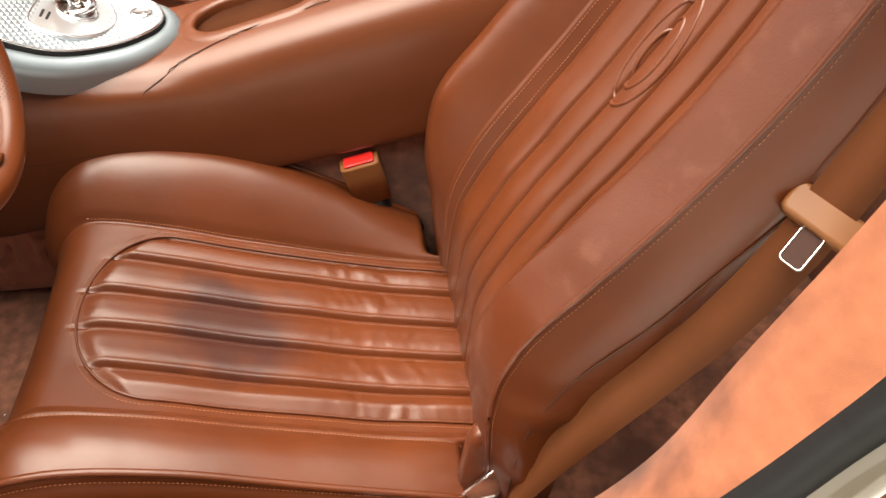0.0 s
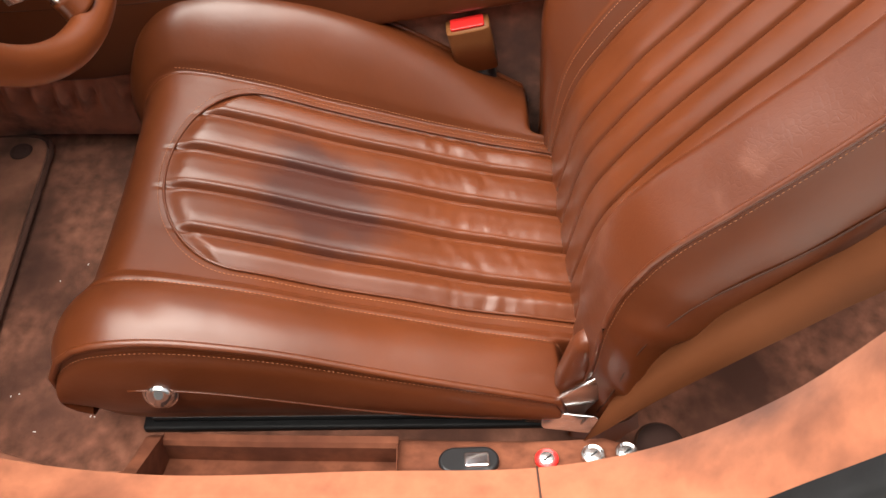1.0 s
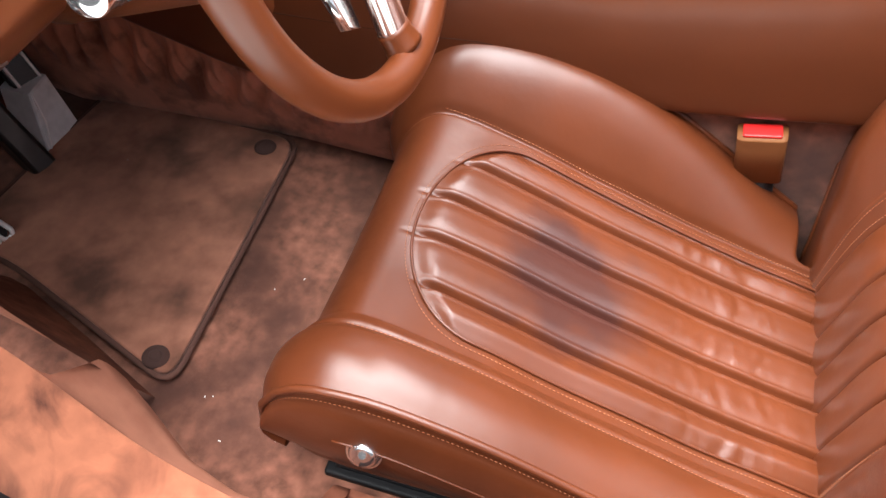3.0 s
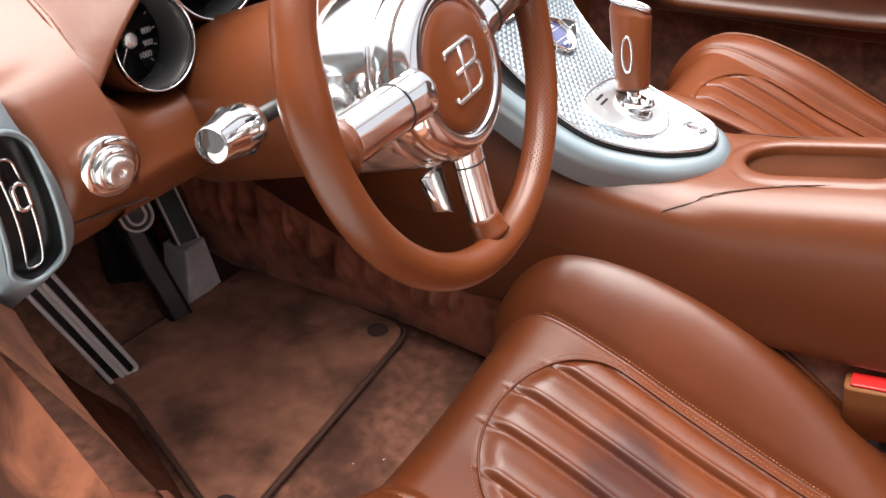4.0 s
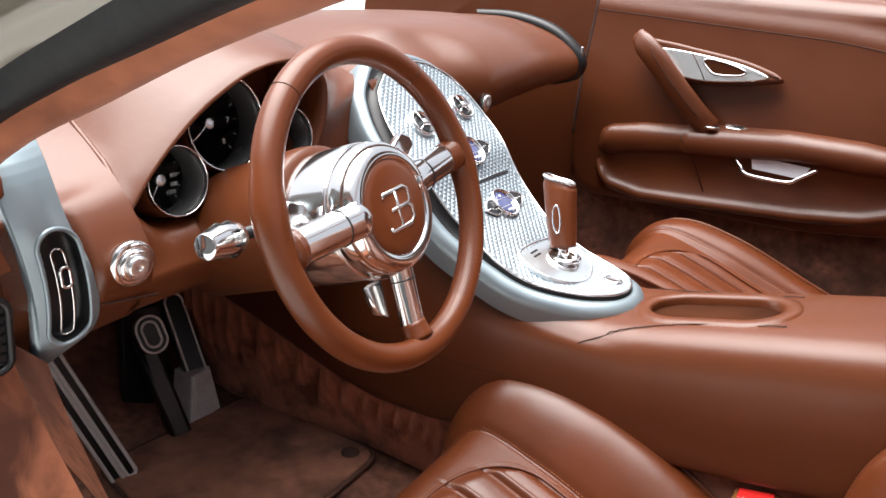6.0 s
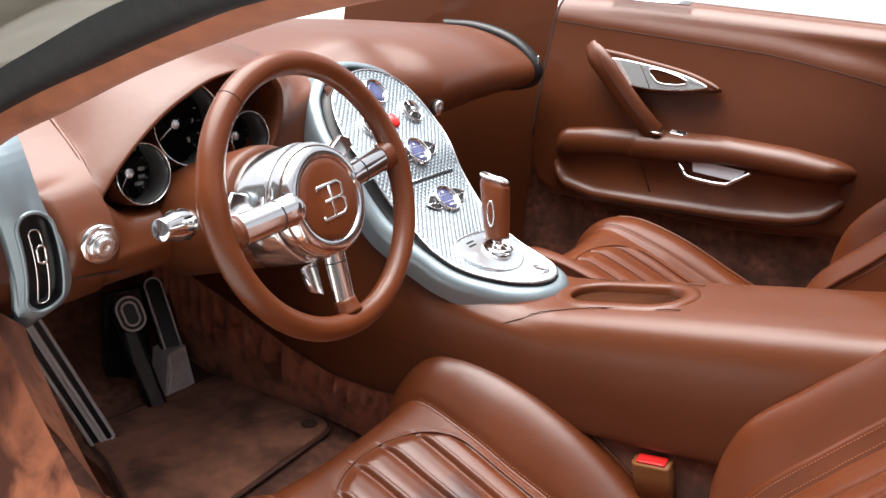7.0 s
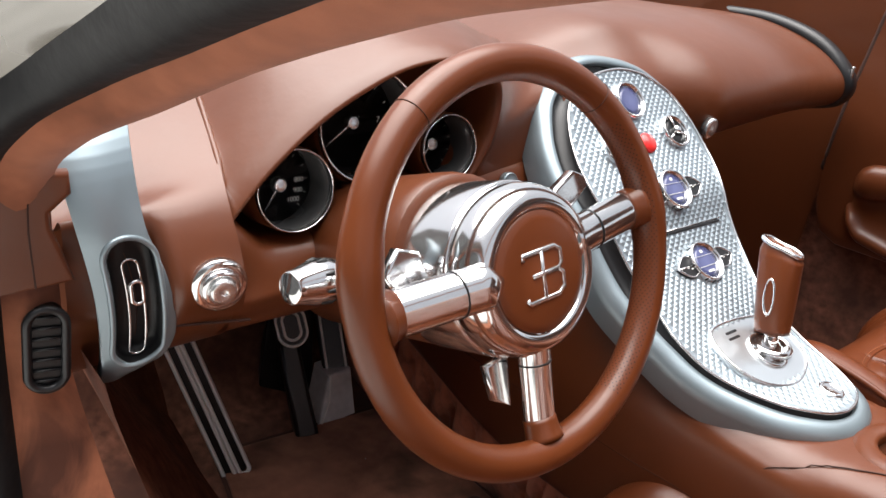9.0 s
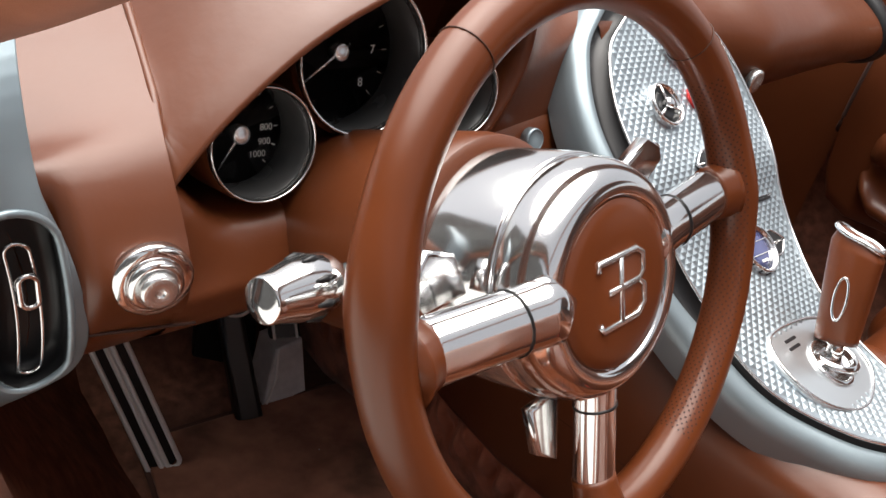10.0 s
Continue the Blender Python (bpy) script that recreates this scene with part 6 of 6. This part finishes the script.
brake, m, L = strip_pad("brake_pedal", (-0.262, 0.560, 0.127), (-0.264, 0.596, 0.188), 0.052, "brake pedal with rounded metal loops", (0.047, 0.027))
part("arm", plate([(-0.028, -0.17), (0.010, -0.17), (0.012, 0.0), (-0.020, 0.02)], m @ Matrix.Translation((0.0, -0.02, -0.07)), 0.03, 0.006), BLACK, brake, "black pedal arm")

# ---- driver's side: belt, buckle, sill buttons ----
buckle = thing("belt_buckle", (-0.105, -0.41, 0.10), "tan belt buckle with red release button", "belt buckle")
BM = Matrix.Translation((-0.120, -0.408, 0.216)) @ Matrix.Rotation(radians(-14), 4, "X") @ Matrix.Rotation(radians(-8), 4, "Y")
bm = sheet([[BM @ Vector((0.014 * sx, 0.028 * sy, z)) for sx, sy in rounded_box(2, 2, 0.35)] for z in (-0.075, -0.02, -0.003, 0.0)], loop_v=True, caps=True)
part("body", bm, BUCKLE, buckle)
part("release", plate(rounded_box(0.020, 0.044, 0.003), BM, 0.004, 0.0015), RED, buckle, "red release button")
part("stem", tube([BM @ Vector((0, 0, -0.07)), BM @ Vector((0, -0.01, -0.16))], 0.013, 8, flat=1.5), BLACK, buckle)
belt = thing("seat_belt", (-0.632, -0.52, 0.08), "tan webbing seat belt hanging beside the seat", "seat belt")
line = curve([(-0.618, -0.512, 0.050), (-0.618, -0.553, 0.132), (-0.618, -0.585, 0.200), (-0.618, -0.622, 0.246), (-0.618, -0.652, 0.282), (-0.620, -0.680, 0.322), (-0.625, -0.706, 0.365), (-0.628, -0.750, 0.452), (-0.625, -0.790, 0.545), (-0.62, -0.86, 0.70), (-0.61, -0.96, 0.88)], 10)
rows = []
for i, p in enumerate(line):
    d = (line[min(i + 14, len(line) - 1)] - line[max(i - 14, 0)]).normalized()
    a = Vector((-0.60, 0.25, 0.75))
    across = d.cross(a).normalized() * 0.0215
    nrm = d.cross(across).normalized() * 0.0012
    hi, lo = (p + across, p - across) if across.z > 0 else (p - across, p + across)
    w = smooth01(i / 36)
    hi, lo = Vector((-0.592, -0.555, 0.119)).lerp(hi, w), Vector((-0.630, -0.516, 0.066)).lerp(lo, w)
    rows.append([hi + nrm, lo + nrm, lo - nrm, hi - nrm])
part("webbing", sheet(rows, loop_v=True, caps=True), BELT, belt)
TP = facing((-0.628, -0.765, 0.486), (-0.60, 0.25, 0.75), Vector((0, -0.42, 0.90)))
part("tongue_grip", plate(rounded_box(0.066, 0.030, 0.008), TP @ Matrix.Translation((0, 0, -0.004)), 0.012, 0.004), BUCKLE, belt, "tan plastic tongue grip")
part("tongue", tube([TP @ Vector((x + 0.002, y - 0.030, 0.001)) for x, y in rounded_box(0.020, 0.034, 0.004)], 0.0010, 6, loop=True, up=TP.to_3x3() @ Vector((0, 0, 1))), CHROME, belt, "bright metal tongue")
part("tongue_plate", plate(rounded_box(0.018, 0.032, 0.003), TP @ Matrix.Translation((0.002, -0.030, -0.001)), 0.0016, 0.0005), DARK_TRIM, belt, "dark metal tongue plate")
part("anchor", plate(rounded_box(0.06, 0.020, 0.005), facing((-0.605, -0.505, 0.060), (-0.8, 0.1, 0.6)), 0.003, 0.001), CHROME, belt, "bright metal anchor plate")

reel = thing("belt_reel", (-0.612, -0.612, 0.0), "low dark belt reel cover beside the seat", "belt reel")
part("cover", turned([(0.026, 0.0), (0.026, 0.016), (0.020, 0.026), (0.010, 0.031), (0.0, 0.032)], Matrix.Translation((-0.612, -0.612, 0.0)), 32), DARK_TRIM, reel)
part("rim", tube([(-0.612 + 0.0265 * math.cos(radians(a)), -0.612 + 0.0265 * math.sin(radians(a)), 0.014) for a in range(0, 360, 12)], 0.0022, 6, loop=True), SEAM, reel, "raised rim")

knob = thing("seat_adjuster", (-0.605, -0.088, 0.127), "round polished metal seat adjuster knob", "knob")
part("knob", turned([(0.018, -0.004), (0.018, 0.003), (0.0145, 0.005), (0.0135, 0.004), (0.013, 0.008), (0.010, 0.0105), (0, 0.011)], facing((-0.602, -0.087, 0.126), (-1, 0, 0.45)), 32), CHROME, knob)
rail = thing("seat_rail", (-0.58, -0.3, 0.0), "black steel seat rail beside the sill", "seat rail")
part("rail", plate(rounded_box(0.02, 0.50, 0.004), Matrix.Translation((-0.566, -0.28, -0.012)), 0.008, 0.003), RUBBER, rail)
part("slide", plate(rounded_box(0.010, 0.46, 0.003), Matrix.Translation((-0.562, -0.27, -0.005)), 0.009, 0.003), BLACK, rail, "black upper slide")
for y, z, label, mat, r in ((-0.473, 0.077, "round sill button with red ring", RED, 0.0122), (-0.519, 0.085, "round bright metal sill button", CHROME, 0.0122), (-0.552, 0.091, "round bright metal sill button", CHROME, 0.0112)):
    b = thing("sill_button", (-0.658, y, 0.085), label, "button", "sill buttons")
    m = facing((-0.657, y, z), (0.22, 0.1, 1))
    part("ring", turned([(r, -0.004), (r, 0.004), (r * 0.85, 0.006), (r * 0.78, 0.004)], m, 28), mat, b)
    part("cap", turned([(r * 0.8, 0.003), (r * 0.6, 0.0055), (0, 0.006)], m, 24), BRUSHED, b)
    part("stem", turned([(r * 0.9, -0.016), (r * 0.9, 0.0)], m, 24), BLACK, b)
    part("symbol_bar", tube([m @ Vector((-r * 0.4, 0, 0.0062)), m @ Vector((r * 0.4, r * 0.2, 0.0062))], 0.0010, 4), BLACK, b, "small dark printed bar")
latch = thing("sill_switch", (-0.665, -0.391, 0.09), "black oval sill switch panel with bright key", "switch")
m = facing((-0.656, -0.394, 0.073), (0.25, 0.05, 1), (0, 1, 0))
part("housing", plate(pill(0.034, 0.062), m @ Matrix.Translation((0, 0, -0.003)), 0.008, 0.003), BLACK, latch)
part("key", plate(rounded_box(0.018, 0.026, 0.003), m @ Matrix.Translation((-0.002, -0.008, 0.004)), 0.004, 0.002), CHROME, latch)

# lint and crumbs on the carpet and in the tray
random.seed(4)
bm = bmesh.new()
for n in range(10):
    x, y = random.uniform(-0.60, -0.52), random.uniform(-0.02, 0.16)
    z = floor_z(y) + 0.004
    if n % 3 == 0:
        x, y = random.uniform(-0.50, -0.15), random.uniform(0.05, 0.5)
        z = floor_z(y) + (0.018 if y > 0.20 else 0.004)
    o, w = Vector((x, y, z)), random.uniform(0, 6.3)
    a, b = Vector((math.cos(w), math.sin(w), 0)) * random.uniform(0.0006, 0.0018), Vector((-math.sin(w), math.cos(w), 0)) * 0.0006
    rows = [[o + a * u + b * v + Vector((0, 0, 0.0006 * (1 - abs(u)))) for v in (-1, 1)] for u in (-1, 0, 1)]
    sheet(rows, bm)
part("lint", bm, WHITE, None, "scattered pale lint on the carpet", category="lint", kind="stuff")
